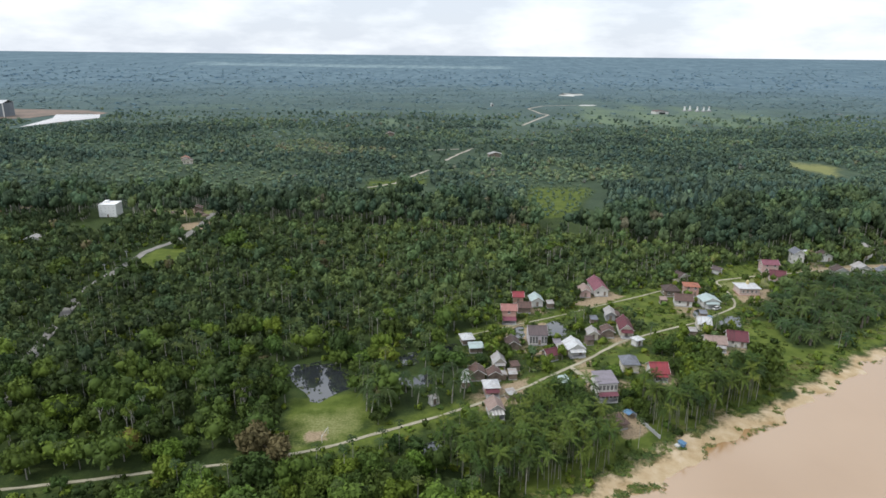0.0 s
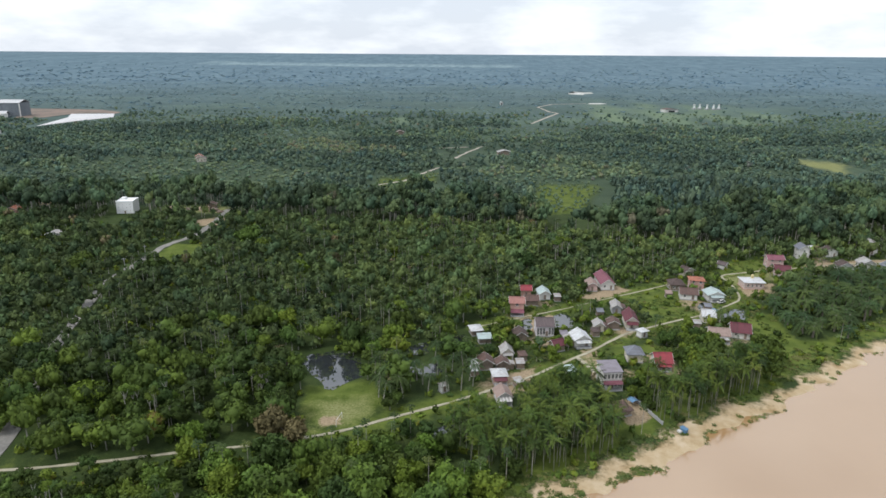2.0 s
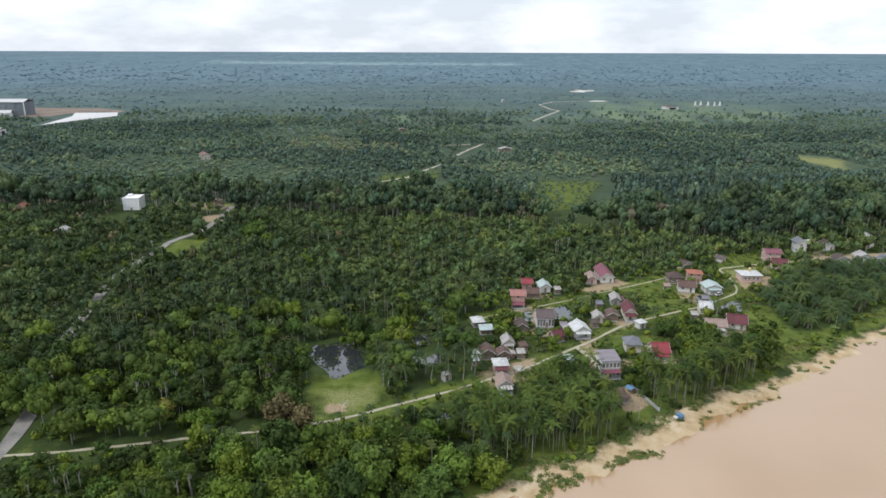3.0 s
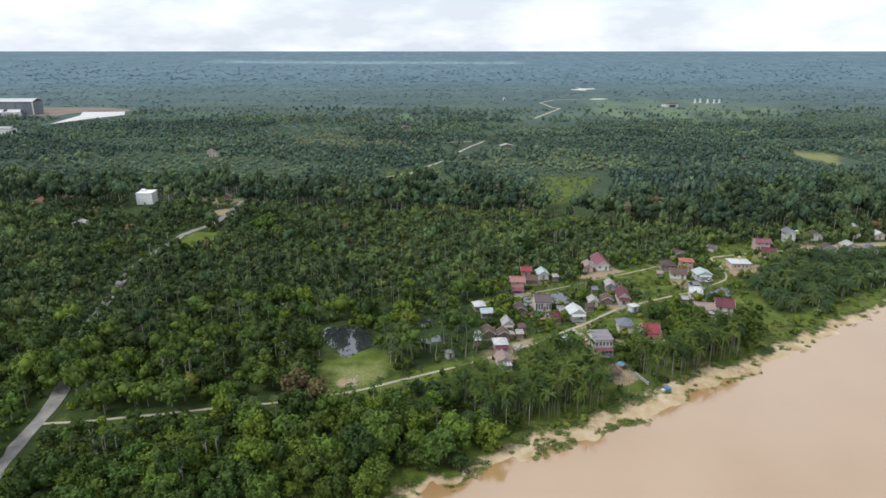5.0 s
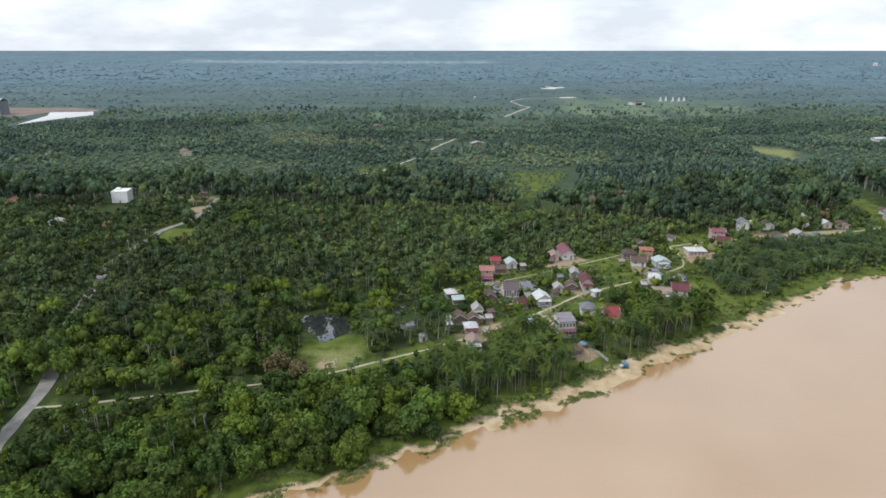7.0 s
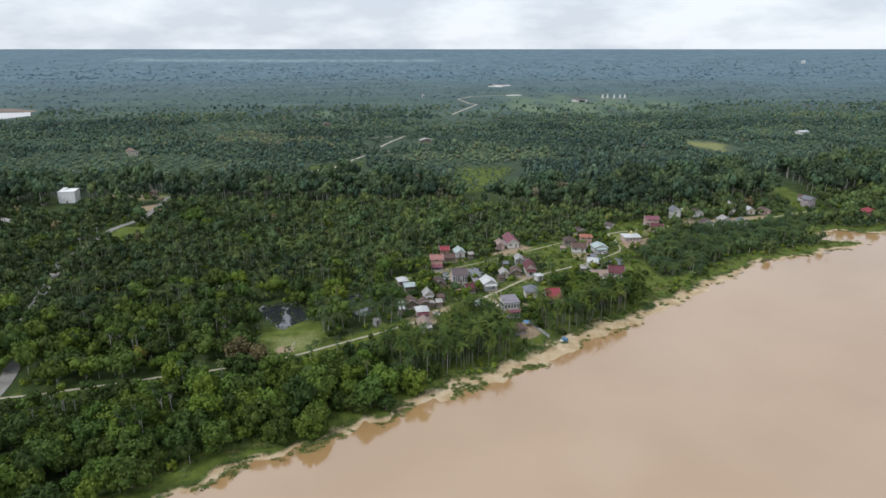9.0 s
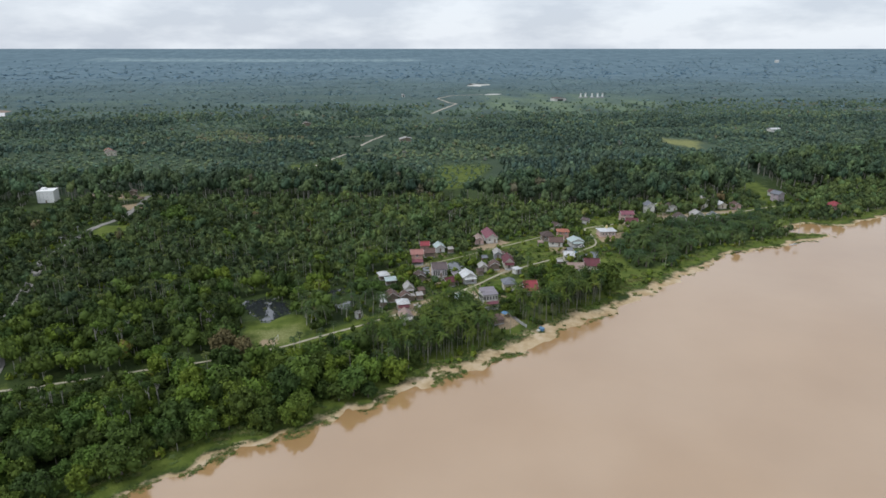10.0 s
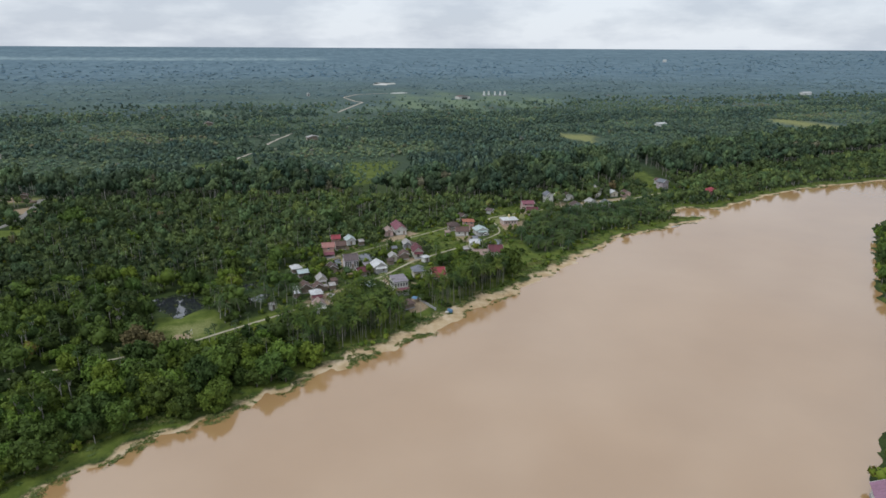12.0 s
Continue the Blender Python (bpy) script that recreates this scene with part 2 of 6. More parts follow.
_l.new(noise_at(_n, _l, 0.02, 3.0), _r.inputs["Fac"])
_l.new(_r.outputs["Color"], _b.inputs["Base Color"])

# ground: scrub and grass, with soil, bright meadow, mud and painted distance haze where the sheet's cover says so
M["ground"], _n, _l, _b = mat_base("ground_cover", 0.9, 0.0, 0.15)
_big, _mid, _small = noise_at(_n, _l, 0.02, 5.0), noise_at(_n, _l, 0.16, 5.0), noise_at(_n, _l, 1.4, 4.0)
_r = ramp(_n, [(0.30, (0.020, 0.032, 0.012)), (0.52, (0.042, 0.064, 0.018)), (0.75, (0.080, 0.100, 0.030))])
_l.new(mathn(_n, _l, "MULTIPLY_ADD", _small, 0.4, mathn(_n, _l, "MULTIPLY", _mid, 0.62)), _r.inputs["Fac"])
_col = _r.outputs["Color"]


def cover_mask(attr, soft=0.5):
    a = _n.new("ShaderNodeAttribute")
    a.attribute_name = attr
    v = mathn(_n, _l, "MULTIPLY_ADD", mathn(_n, _l, "SUBTRACT", _mid, 0.5), 1.1, a.outputs["Fac"])
    v = mathn(_n, _l, "MULTIPLY_ADD", mathn(_n, _l, "SUBTRACT", _small, 0.5), 0.5, v)
    x = _n.new("ShaderNodeMapRange")
    x.inputs["From Min"].default_value, x.inputs["From Max"].default_value = 0.5 - soft * 0.5, 0.5 + soft * 0.5
    _l.new(v, x.inputs["Value"])
    return x.outputs["Result"]


_r = ramp(_n, [(0.35, (0.072, 0.102, 0.017)), (0.65, (0.130, 0.164, 0.033))])
_l.new(_mid, _r.inputs["Fac"])
_col = mix_rgb(_n, _l, cover_mask("meadow"), _col, _r.outputs["Color"])
_map = _n.new("ShaderNodeMapping")
_map.inputs["Scale"].default_value = (0.0035, 0.0075, 0.0)
_l.new(_n.new("ShaderNodeNewGeometry").outputs["Position"], _map.inputs["Vector"])
_fields = noise_at(_n, _l, 1.0, 5.0, 0.62, _map.outputs["Vector"])
_canopy = mathn(_n, _l, "MULTIPLY_ADD", noise_at(_n, _l, 0.07, 3.0, 0.7), 0.42, mathn(_n, _l, "MULTIPLY", _fields, 0.60))
# Mid-distance ground, toned to match the hazed plantation crowns.
_r = ramp(_n, [(0.36, (0.032, 0.050, 0.030)), (0.46, (0.048, 0.073, 0.042)), (0.55, (0.062, 0.090, 0.050)), (0.60, (0.080, 0.116, 0.060)), (0.70, (0.125, 0.172, 0.078))])
_l.new(_canopy, _r.inputs["Fac"])
_col = mix_rgb(_n, _l, cover_mask("heath"), _col, _r.outputs["Color"])
_map = _n.new("ShaderNodeMapping")
_map.inputs["Scale"].default_value = (0.016, 0.0042, 0.0)
_l.new(_n.new("ShaderNodeNewGeometry").outputs["Position"], _map.inputs["Vector"])
_streak = noise_at(_n, _l, 1.0, 6.0, 0.68, _map.outputs["Vector"])
_map = _n.new("ShaderNodeMapping")
_map.inputs["Scale"].default_value = (0.034, 0.0125, 0.0)
_l.new(_n.new("ShaderNodeNewGeometry").outputs["Position"], _map.inputs["Vector"])
_trees = noise_at(_n, _l, 1.0, 2.0, 0.6, _map.outputs["Vector"])
_rows = mathn(_n, _l, "MULTIPLY_ADD", _streak, 0.40, mathn(_n, _l, "MULTIPLY_ADD", _trees, 0.36, mathn(_n, _l, "MULTIPLY", _fields, 0.26)))
# Blue haze of distance painted onto the far ground.
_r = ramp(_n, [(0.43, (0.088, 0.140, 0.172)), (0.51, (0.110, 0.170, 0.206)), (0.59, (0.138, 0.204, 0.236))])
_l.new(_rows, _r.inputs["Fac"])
_col = mix_rgb(_n, _l, cover_mask("far_haze", 1.7), _col, _r.outputs["Color"])
# Pale band of hazy fields near the horizon, haze put into the colour.
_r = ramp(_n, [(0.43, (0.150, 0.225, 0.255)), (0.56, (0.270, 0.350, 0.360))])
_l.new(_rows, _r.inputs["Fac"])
_col = mix_rgb(_n, _l, cover_mask("pale_haze", 0.9), _col, _r.outputs["Color"])
_r = ramp(_n, [(0.35, (0.160, 0.172, 0.058)), (0.65, (0.255, 0.262, 0.110))])
_l.new(_small, _r.inputs["Fac"])
_col = mix_rgb(_n, _l, cover_mask("straw"), _col, _r.outputs["Color"])
_r = ramp(_n, [(0.35, (0.24, 0.18, 0.11)), (0.65, (0.42, 0.33, 0.22))])
_l.new(_small, _r.inputs["Fac"])
_col = mix_rgb(_n, _l, cover_mask("soil", 0.35), _col, _r.outputs["Color"])
_r = ramp(_n, [(0.35, (0.100, 0.150, 0.096)), (0.65, (0.170, 0.220, 0.130))])
_l.new(_canopy, _r.inputs["Fac"])
_col = mix_rgb(_n, _l, cover_mask("pasture", 0.6), _col, _r.outputs["Color"])
_r = ramp(_n, [(0.30, (0.345, 0.240, 0.120)), (0.50, (0.465, 0.355, 0.215)), (0.72, (0.57, 0.465, 0.33))])
_l.new(_mid, _r.inputs["Fac"])
_col = mix_rgb(_n, _l, cover_mask("mud", 0.4), _col, _r.outputs["Color"])
_l.new(_col, _b.inputs["Base Color"])
bumped(_n, _l, _b, mathn(_n, _l, "ADD", _small, _mid), 0.7, 0.4)

# ---- plan, in metres ----
LEFT_BANK = [(-900, -420), (-420, -150), (-150, 14), (-66.5, 75.5), (-41.5, 93.3), (-19, 103.3), (10.6, 120.8), (38.8, 132.7), (58.3, 144.5), (85.5, 164.5),
             (105.5, 175.5), (135.5, 196.5), (166.5, 219.5), (199, 243.5), (235, 253), (250, 260), (268, 263), (279, 267), (281, 273), (270, 277.5), (262, 281), (269, 290), (284, 298), (296, 290), (312, 291), (350, 308), (402, 325),
             (456, 334), (508, 336), (620, 334), (900, 300), (1500, 180)]
RIGHT_BANK = [(1500, 90), (900, 200), (620, 275), (520, 290), (431, 260), (367.5, 221), (299.5, 160), (264.5, 127.5), (251, 105), (194, 55),
              (173.5, 44), (154.5, 31), (135.5, 16), (97.5, -12), (30, -60), (-120, -190), (-420, -360), (-900, -640)]
RIVER = LEFT_BANK + RIGHT_BANK
WATER_Z = -0.8
VILLAGE_ROAD = [(-127.5, 137), (-113.7, 138.9), (-91.3, 143.2), (-71, 148.1), (-59.4, 150), (-47.9, 153.4), (-38.2, 156.2), (-30, 159.8), (-17.5, 166.3),
                (-0.6, 175.3), (12.2, 182.8), (27.2, 192.9), (44.1, 206.6), (54, 214.7), (71, 230.7), (95.6, 243.6), (110.2, 250.9), (131.8, 267.1),
                (134.7, 272), (137.2, 288.8), (136.8, 303), (164.5, 311), (190.7, 318), (210, 322), (262, 330), (300, 343)]
BACK_LANE = [(12, 236), (23.8, 242.5), (48.3, 254.7), (64.6, 264.6), (97.7, 282.8), (112, 292)]
MAIN_ROAD = [(-116, 40), (-120.5, 90), (-123.7, 112.7), (-126.1, 130.2), (-127.6, 141), (-129.7, 152.4), (-135, 171), (-147, 199.4), (-154.5, 229), (-167.5, 283), (-166, 303),
             (-164.5, 346), (-155, 368), (-154, 399), (-157, 436)]
FAR_TRACKS = [[(-60, 528), (-38, 547), (-23, 586), (-10, 614)], [(6, 672), (22, 719), (39, 762)], [(-12, 745), (24, 757)],
              [(130, 1020), (137, 1040), (201, 1205), (190, 1225), (181, 1337), (221, 1411), (300, 1440)]]
POND = [(-57, 204), (-51.6, 209.7), (-43.8, 212), (-34.7, 205.6), (-30, 195), (-34.6, 191.5), (-38, 186), (-40.8, 183), (-44, 188), (-50, 196)]
POND_B = [(-17.5, 217), (-10, 221), (-9, 212), (-15.8, 210)]
POND_C = [(-15.2, 199.6), (-4.5, 203.5), (-3, 196), (-12, 194)]
POND_D = [(0.2, 226), (4.4, 230.5), (4.5, 218), (0.8, 217)]
POND_E = [(-5.6, 160.6), (-0.4, 162.5), (0, 153), (-4.8, 154.5)]
POND_F = [(-67, 205), (-62, 209), (-58.5, 206), (-62, 199)]
POND_G = [(43.4, 249), (50.4, 251.8), (51.5, 241), (48.6, 234), (44.2, 233.5), (43.4, 239)]
POND_H = [(29.5, 243.7), (33.6, 246), (32.8, 236), (30.5, 231), (26.4, 232.7)]
POND_I = [(124, 256.5), (129.3, 260), (127.5, 250), (121, 243.4), (117.5, 246), (117.5, 252)]
POND_J = [(113.3, 266), (115.5, 265), (111.8, 255), (110, 256)]
PONDS = [POND, POND_B, POND_C, POND_D, POND_E, POND_F, POND_G, POND_H, POND_I, POND_J]
MEADOWS = [[(-50, 184), (-27, 190), (-21, 174), (-30, 162), (-42, 160), (-47, 170)],
           [(80, 262), (104, 284), (116, 270), (100, 252), (84, 246)],
           [(126, 248), (140, 252), (136, 226), (150, 224), (122, 196), (115, 204), (120, 226)],
           [(60, 256), (98, 284), (104, 292), (60, 270)],
           [(60, 216), (76, 221), (84, 216), (80, 208), (62, 208)],
           [(66, 430), (90, 432), (124, 510), (134, 545), (76, 545), (66, 495)],
           [(-67, 566), (-9, 585), (-11, 536), (-60, 520)],
           [(-165, 318), (-140, 318), (-135, 352), (-160, 350)],
           [(138, 296), (172, 309), (170, 330), (140, 322)],
           [(288, 344), (310, 352), (345, 470), (318, 470)]]
THIN = [[(90, 950), (330, 1000), (560, 1180), (350, 1380), (180, 1300)], [(-40, 640), (60, 640), (90, 800), (-30, 800)]]
LOW = [[(62, 384), (100, 388), (138, 520), (76, 520)], [(-234, 390), (-206, 390), (-206, 440), (-234, 440)], [(-1300, 3300), (420, 3380), (420, 3700), (-1350, 3700)]]
MID_OPEN = [[(374, 690), (402, 680), (404, 628), (372, 603), (356, 640)], [(-67, 566), (-9, 585), (-11, 536), (-60, 520)],
            [(70, 410), (92, 415), (124, 510), (134, 545), (78, 545)], [(288, 348), (308, 352), (345, 470), (320, 470)]]
FAR_OPEN = [[(708, 654), (760, 760), (820, 690), (764, 630)], [(-780, 1150), (-690, 1100), (-622, 1060), (-597, 933), (-579, 1006), (-552, 1070), (-575, 1165), (-640, 1210), (-785, 1225)], [(312, 1640), (336, 1890), (450, 1960), (384, 1700)],
            [(205, 1390), (262, 1500), (345, 1465), (330, 1400)], [(480, 1300), (545, 1300), (545, 1312), (480, 1312)]]
PASTURE = [[(150, 985), (222, 1180), (230, 1400), (260, 1500), (337, 1538), (447, 1515), (724, 1356), (600, 1120), (531, 970), (387, 952), (221, 991)], [(-142, 1124), (-32, 1153), (-21, 920), (-116, 942)], [(20, 640), (90, 660), (110, 760), (10, 740)]]
STRAW = [[(374, 690), (402, 680), (404, 628), (372, 603), (356, 640)],
         [(-45, 176), (-27, 178), (-24, 169), (-31, 161.5), (-42, 159.5)],
         [(-204, 446), (-160, 446), (-152, 424), (-190, 424)],
         [(138, 284), (163, 296), (172, 312), (138, 300)],
         [(708, 654), (760, 760), (820, 690), (764, 630)]]
SOIL = [[(-41, 166), (-35, 166.5), (-33.5, 162), (-40, 160.5)], [(138, 272), (152, 280), (160, 292), (140, 286)],
        [(48, 208), (58, 205), (56, 190), (48, 190)], [(50, 176), (60, 180), (62, 166), (54, 163)], [(14, 192), (30, 200), (26, 184), (14, 178)],
        [(24, 236), (44, 250), (50, 246), (30, 228)], [(70, 208), (82, 212), (82, 196), (72, 196)], [(60, 270), (80, 286), (86, 280), (66, 266)],
        [(-170, 410), (-150, 412), (-150, 392), (-166, 394)], [(190, 322), (262, 336), (262, 328), (190, 316)],
        [(100, 226), (118, 232), (116, 216), (102, 216)]]
YARDS = [(20, 204, 6), (14, 185, 7), (36, 224, 7), (52, 214, 6), (70, 232, 6), (73, 207, 6), (60, 194, 6), (30, 248, 6), (42, 262, 6), (70, 278, 7), (110, 263, 9),
         (112, 238, 7), (122, 279, 6), (108, 221, 6), (146, 280, 8), (168, 311, 7), (200, 328, 8), (225, 323, 8)]
PALM_GROVE = [(136, 240), (142, 266), (160, 280), (176, 297), (204, 303), (250, 318), (272, 312), (262, 284), (230, 268), (196, 258), (172, 238), (156, 226), (142, 226)]
ARECA_BANK = [[(2, 160), (20, 170), (36, 181), (46, 184), (50, 174), (51, 160), (44, 147), (26, 139), (8, 137), (-2, 150)],
              [(63, 166), (64, 184), (82, 185), (100, 200), (112, 200), (106, 188), (92, 178), (76, 167)]]
COCONUT_GROVE = [(-28, 176), (-24, 203), (-6, 208), (8, 200), (10, 186), (-14, 169)]
TALL_FRONT = [(-150, 412), (-60, 398), (40, 388), (110, 360), (150, 338), (205, 352), (300, 376), (420, 400), (700, 470)]


def seg_distance(P, line, closed=False):
    """Distance of points P (n, 2) to a polyline."""
    L = np.array(line, float)
    A, B = (L, np.roll(L, -1, 0)) if closed else (L[:-1], L[1:])
    best = np.full(len(P), 1e9)
    for a, b in zip(A, B):
        ab = b - a
        k = np.clip(((P - a) @ ab) / (ab @ ab), 0, 1)
        best = np.minimum(best, np.hypot(*(P - a - k[:, None] * ab).T))
    return best


def inside(P, poly):
    L = np.array(poly, float)
    odd = np.zeros(len(P), bool)
    for (x0, y0), (x1, y1) in zip(L, np.roll(L, -1, 0)):
        if y0 == y1:
            continue
        cross = (y0 > P[:, 1]) != (y1 > P[:, 1])
        odd ^= cross & (P[:, 0] < (x1 - x0) * (P[:, 1] - y0) / (y1 - y0) + x0)
    return odd


def signed(P, poly):
    """Positive outside the polygon."""
    return seg_distance(P, poly, True) * np.where(inside(P, poly), -1, 1)


def waves(P, size, seed):
    """Smooth field in about -1..1 with features of that size."""
    r = np.random.RandomState(seed)
    out = np.zeros(len(P))
    for k in range(7):
        a, f = r.uniform(0, 6.283), r.uniform(0.6, 1.7) * 6.283 / size
        out += np.sin(f * (P[:, 0] * math.cos(a) + P[:, 1] * math.sin(a)) + r.uniform(0, 6.283))
    return out / 3.2


def bank_distance(P):
    """Signed distance to the water's edge with the small bays of the shore."""
    return signed(P, RIVER) + 1.9 * waves(P, 16, 3) + 0.9 * waves(P, 6, 4)


def ground_height(P):
    d = bank_distance(P)
    z = np.where(d > 0, WATER_Z + 0.85 * np.clip(d / 11, 0, 1) ** 0.8, WATER_Z - 0.12 * np.clip(-d, 0, 30))
    for p in PONDS:
        s = signed(P, p) + 0.8 * waves(P, 5, 8)
        z -= 1.3 * np.clip(0.5 - s / 3.5, 0, 1)
    far = np.hypot(P[:, 0], P[:, 1])
    # Far ground raised so that it meets the camera's horizon before the clip distance.
    z += 82 * np.clip((far - 2300) / 2400, 0, 1) ** 1.4
    return z + np.where(d > 14, 0.12 * waves(P, 40, 5), 0)


_cells = np.random.RandomState(77)
CELL_AT = np.stack([_cells.uniform(-1700, 2900, 1300), _cells.uniform(420, 2500, 1300)], 1)
CELL_KIND = _cells.choice(4, 1300, p=(0.56, 0.25, 0.16, 0.03))      # forest, plantation, scrub, grass
CELL_TINT = _cells.normal(size=1300) * 0.16


def field_cell(P):
    """The plot in which each point lies: its kind and its shade of green. Plots are wider than deep, with wavy borders."""
    kind, tone = np.zeros(len(P), int), np.zeros(len(P))
    Q = P + np.stack([22 * waves(P, 90, 61), 16 * waves(P, 70, 62)], 1)
    for a in range(0, len(P), 4000):
        q = Q[a:a + 4000]
        d = ((q[:, None, 0] - CELL_AT[None, :, 0]) * 0.7) ** 2 + ((q[:, None, 1] - CELL_AT[None, :, 1]) * 1.25) ** 2
        k = d.argmin(1)
        kind[a:a + 4000], tone[a:a + 4000] = CELL_KIND[k], CELL_TINT[k]
    return kind, tone


# ---- mesh helpers ----
def mesh_np(name, V, F, materials, slots=None, smooth=None, **fields):
    """A mesh from arrays of corners and triangles or quads."""
    me = bpy.data.meshes.new(name)
    k = F.shape[1]
    me.vertices.add(len(V))
    me.vertices.foreach_set("co", np.ascontiguousarray(V, np.float32).ravel())
    me.loops.add(F.size)
    me.loops.foreach_set("vertex_index", np.ascontiguousarray(F, np.int32).ravel())
    me.polygons.add(len(F))
    me.polygons.foreach_set("loop_start", np.arange(0, F.size, k, dtype=np.int32))
    for m in materials:
        me.materials.append(m)
    if slots is not None:
        me.polygons.foreach_set("material_index", np.ascontiguousarray(slots, np.int32))
    if smooth is not None:
        me.polygons.foreach_set("use_smooth", np.ascontiguousarray(smooth, bool))
    for key, value in fields.items():
        me.attributes.new(key, "FLOAT", "POINT").data.foreach_set("value", np.ascontiguousarray(value, np.float32))
    me.update(calc_edges=True)
    return me


def part(name, bm, material, parent, label="", smooth=False):
    """Links a bmesh as one mesh object under a thing or a part."""
    me = bpy.data.meshes.new(name)
    bm.normal_update()
    bm.to_mesh(me)
    bm.free()
    me.materials.append(material)
    if smooth:
        me.polygons.foreach_set("use_smooth", [True] * len(me.polygons))
    ob = new(name, me)
    ob.parent = parent
    return tagged(ob, label) if label else ob


def box(bm, x0, x1, y0, y1, z0, z1):
    v = [bm.verts.new((x, y, z)) for z in (z0, z1) for x, y in ((x0, y0), (x1, y0), (x1, y1), (x0, y1))]
    for f in ((3, 2, 1, 0), (4, 5, 6, 7), (0, 1, 5, 4), (1, 2, 6, 5), (2, 3, 7, 6), (3, 0, 4, 7)):
        bm.faces.new([v[i] for i in f])
    return v


def slab(bm, ring, thick):
    """A plate with the given upper ring of corners."""
    top = [bm.verts.new(p) for p in ring]
    low = [bm.verts.new((p[0], p[1], p[2] - thick)) for p in ring]
    bm.faces.new(top)
    bm.faces.new(low[::-1])
    for i in range(len(ring)):
        j = (i + 1) % len(ring)
        bm.faces.new((top[i], low[i], low[j], top[j]))


def tube(bm, p, q, r0, r1, sides=6):
    p, q = Vector(p), Vector(q)
    turn = (q - p).to_track_quat("Z", "Y").to_matrix()
    rings = []
    for c, r in ((p, r0), (q, r1)):
        rings.append([bm.verts.new(c + turn @ Vector((r * math.cos(6.2832 * i / sides), r * math.sin(6.2832 * i / sides), 0))) for i in range(sides)])
    for i in range(sides):
        j = (i + 1) % sides
        bm.faces.new((rings[0][i], rings[0][j], rings[1][j], rings[1][i]))
    bm.faces.new(rings[1])
    bm.faces.new(rings[0][::-1])


# ---- ground and water ----
def steps(core0, core1, step, end0, end1, grow=1.13):
    a, s, mid = [core0], step, list(np.arange(core0 + step, core1, step))
    while a[-1] > end0:
        s = min(s * grow, 160)
        a.append(a[-1] - s)
    b, s = [core1], step
    while b[-1] < end1:
        s = min(s * grow, 160)
        b.append(b[-1] + s)
    return np.array(a[::-1] + mid + b)


gx, gy = steps(-190, 330, 2.5, -7000, 7000), steps(60, 350, 2.5, -1500, 7500)
GX, GY = np.meshgrid(gx, gy)
GP = np.stack([GX.ravel(), GY.ravel()], 1)
GZ = ground_height(GP)
idx = np.arange(len(GP)).reshape(len(gy), len(gx))
GF = np.stack([idx[:-1, :-1], idx[:-1, 1:], idx[1:, 1:], idx[1:, :-1]], -1).reshape(-1, 4)


def cover_field(polys, soft):
    out = np.zeros(len(GP))
    for p in polys:
        out = np.maximum(out, np.clip(0.5 - signed(GP, p) / soft, 0, 1))
    return out


road_near = np.minimum(seg_distance(GP, VILLAGE_ROAD), seg_distance(GP, BACK_LANE))
meadow = np.maximum(np.maximum(cover_field(MEADOWS[:5] + MEADOWS[7:9], 5), 0.72 * cover_field(MEADOWS[5:7] + MEADOWS[9:], 8)), 0.72 * np.clip(1.5 - road_near / 6, 0, 1) * np.clip((GP[:, 0] + 75) / 40, 0.35, 1))
plot, plot_tone = field_cell(GP)
far_fields = np.choose(plot, (0.25, 0.35, 0.55, 0.62)) * np.clip((GP[:, 1] - 470) / 40, 0, 1) * (GP[:, 1] < 1500)
meadow = np.maximum(meadow, np.maximum(far_fields, 0.5 * cover_field(THIN, 40)))
shore = bank_distance(GP)
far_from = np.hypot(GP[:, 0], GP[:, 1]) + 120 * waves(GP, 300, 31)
strand = 3.6 + 5.0 * np.clip(GP[:, 0] / 45, 0, 1) * np.clip((190 - GP[:, 0]) / 60, 0, 1) + 3.6 * np.clip((GP[:, 0] - 5) / 20, 0, 1) * np.clip((95 - GP[:, 0]) / 25, 0, 1)
mud = np.where(shore < 0, 1.0, np.clip(1.12 - shore / (strand * (1 + 0.28 * waves(GP, 30, 9))), 0, 1)) * (seg_distance(GP, RIGHT_BANK) > 16)
meadow = np.maximum(meadow, 0.95 * np.clip(1.3 - np.abs(shore - strand - 4) / 6, 0, 1))


def yard_field(P):
    """Trodden earth about the houses."""
    out = np.zeros(len(P))
    for x, y, r in YARDS:
        out = np.maximum(out, 0.62 * np.clip(1.5 - np.hypot(P[:, 0] - x, P[:, 1] - y) / r, 0, 1))
    return out


# Two of these covers paint haze on the ground by distance.
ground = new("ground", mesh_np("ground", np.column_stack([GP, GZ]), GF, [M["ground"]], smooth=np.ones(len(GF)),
                               meadow=meadow, heath=np.clip((GP[:, 1] - 425 + 20 * waves(GP, 60, 35)) / 50, -0.5, 1) * (1 - 0.8 * cover_field(MEADOWS[5:7] + MEADOWS[9:], 12)), far_haze=np.clip((far_from - 1050) / 1150, -0.9, 1.5) , pale_haze=1.65 * cover_field(LOW[2:], 200) - 0.9, straw=np.maximum(0.9 * cover_field(STRAW[:1] + STRAW[2:], 9), 0.74 * cover_field(STRAW[1:2], 12)), pasture=0.92 * cover_field(PASTURE, 90) * (0.85 + 0.35 * waves(GP, 150, 33)) - 0.3, soil=np.maximum(cover_field(SOIL, 4), yard_field(GP)), mud=mud))
tagged(ground, "flat green lowland with grass, scrub and muddy river bank, raised and tinted with haze far out", "ground", kind="structure")


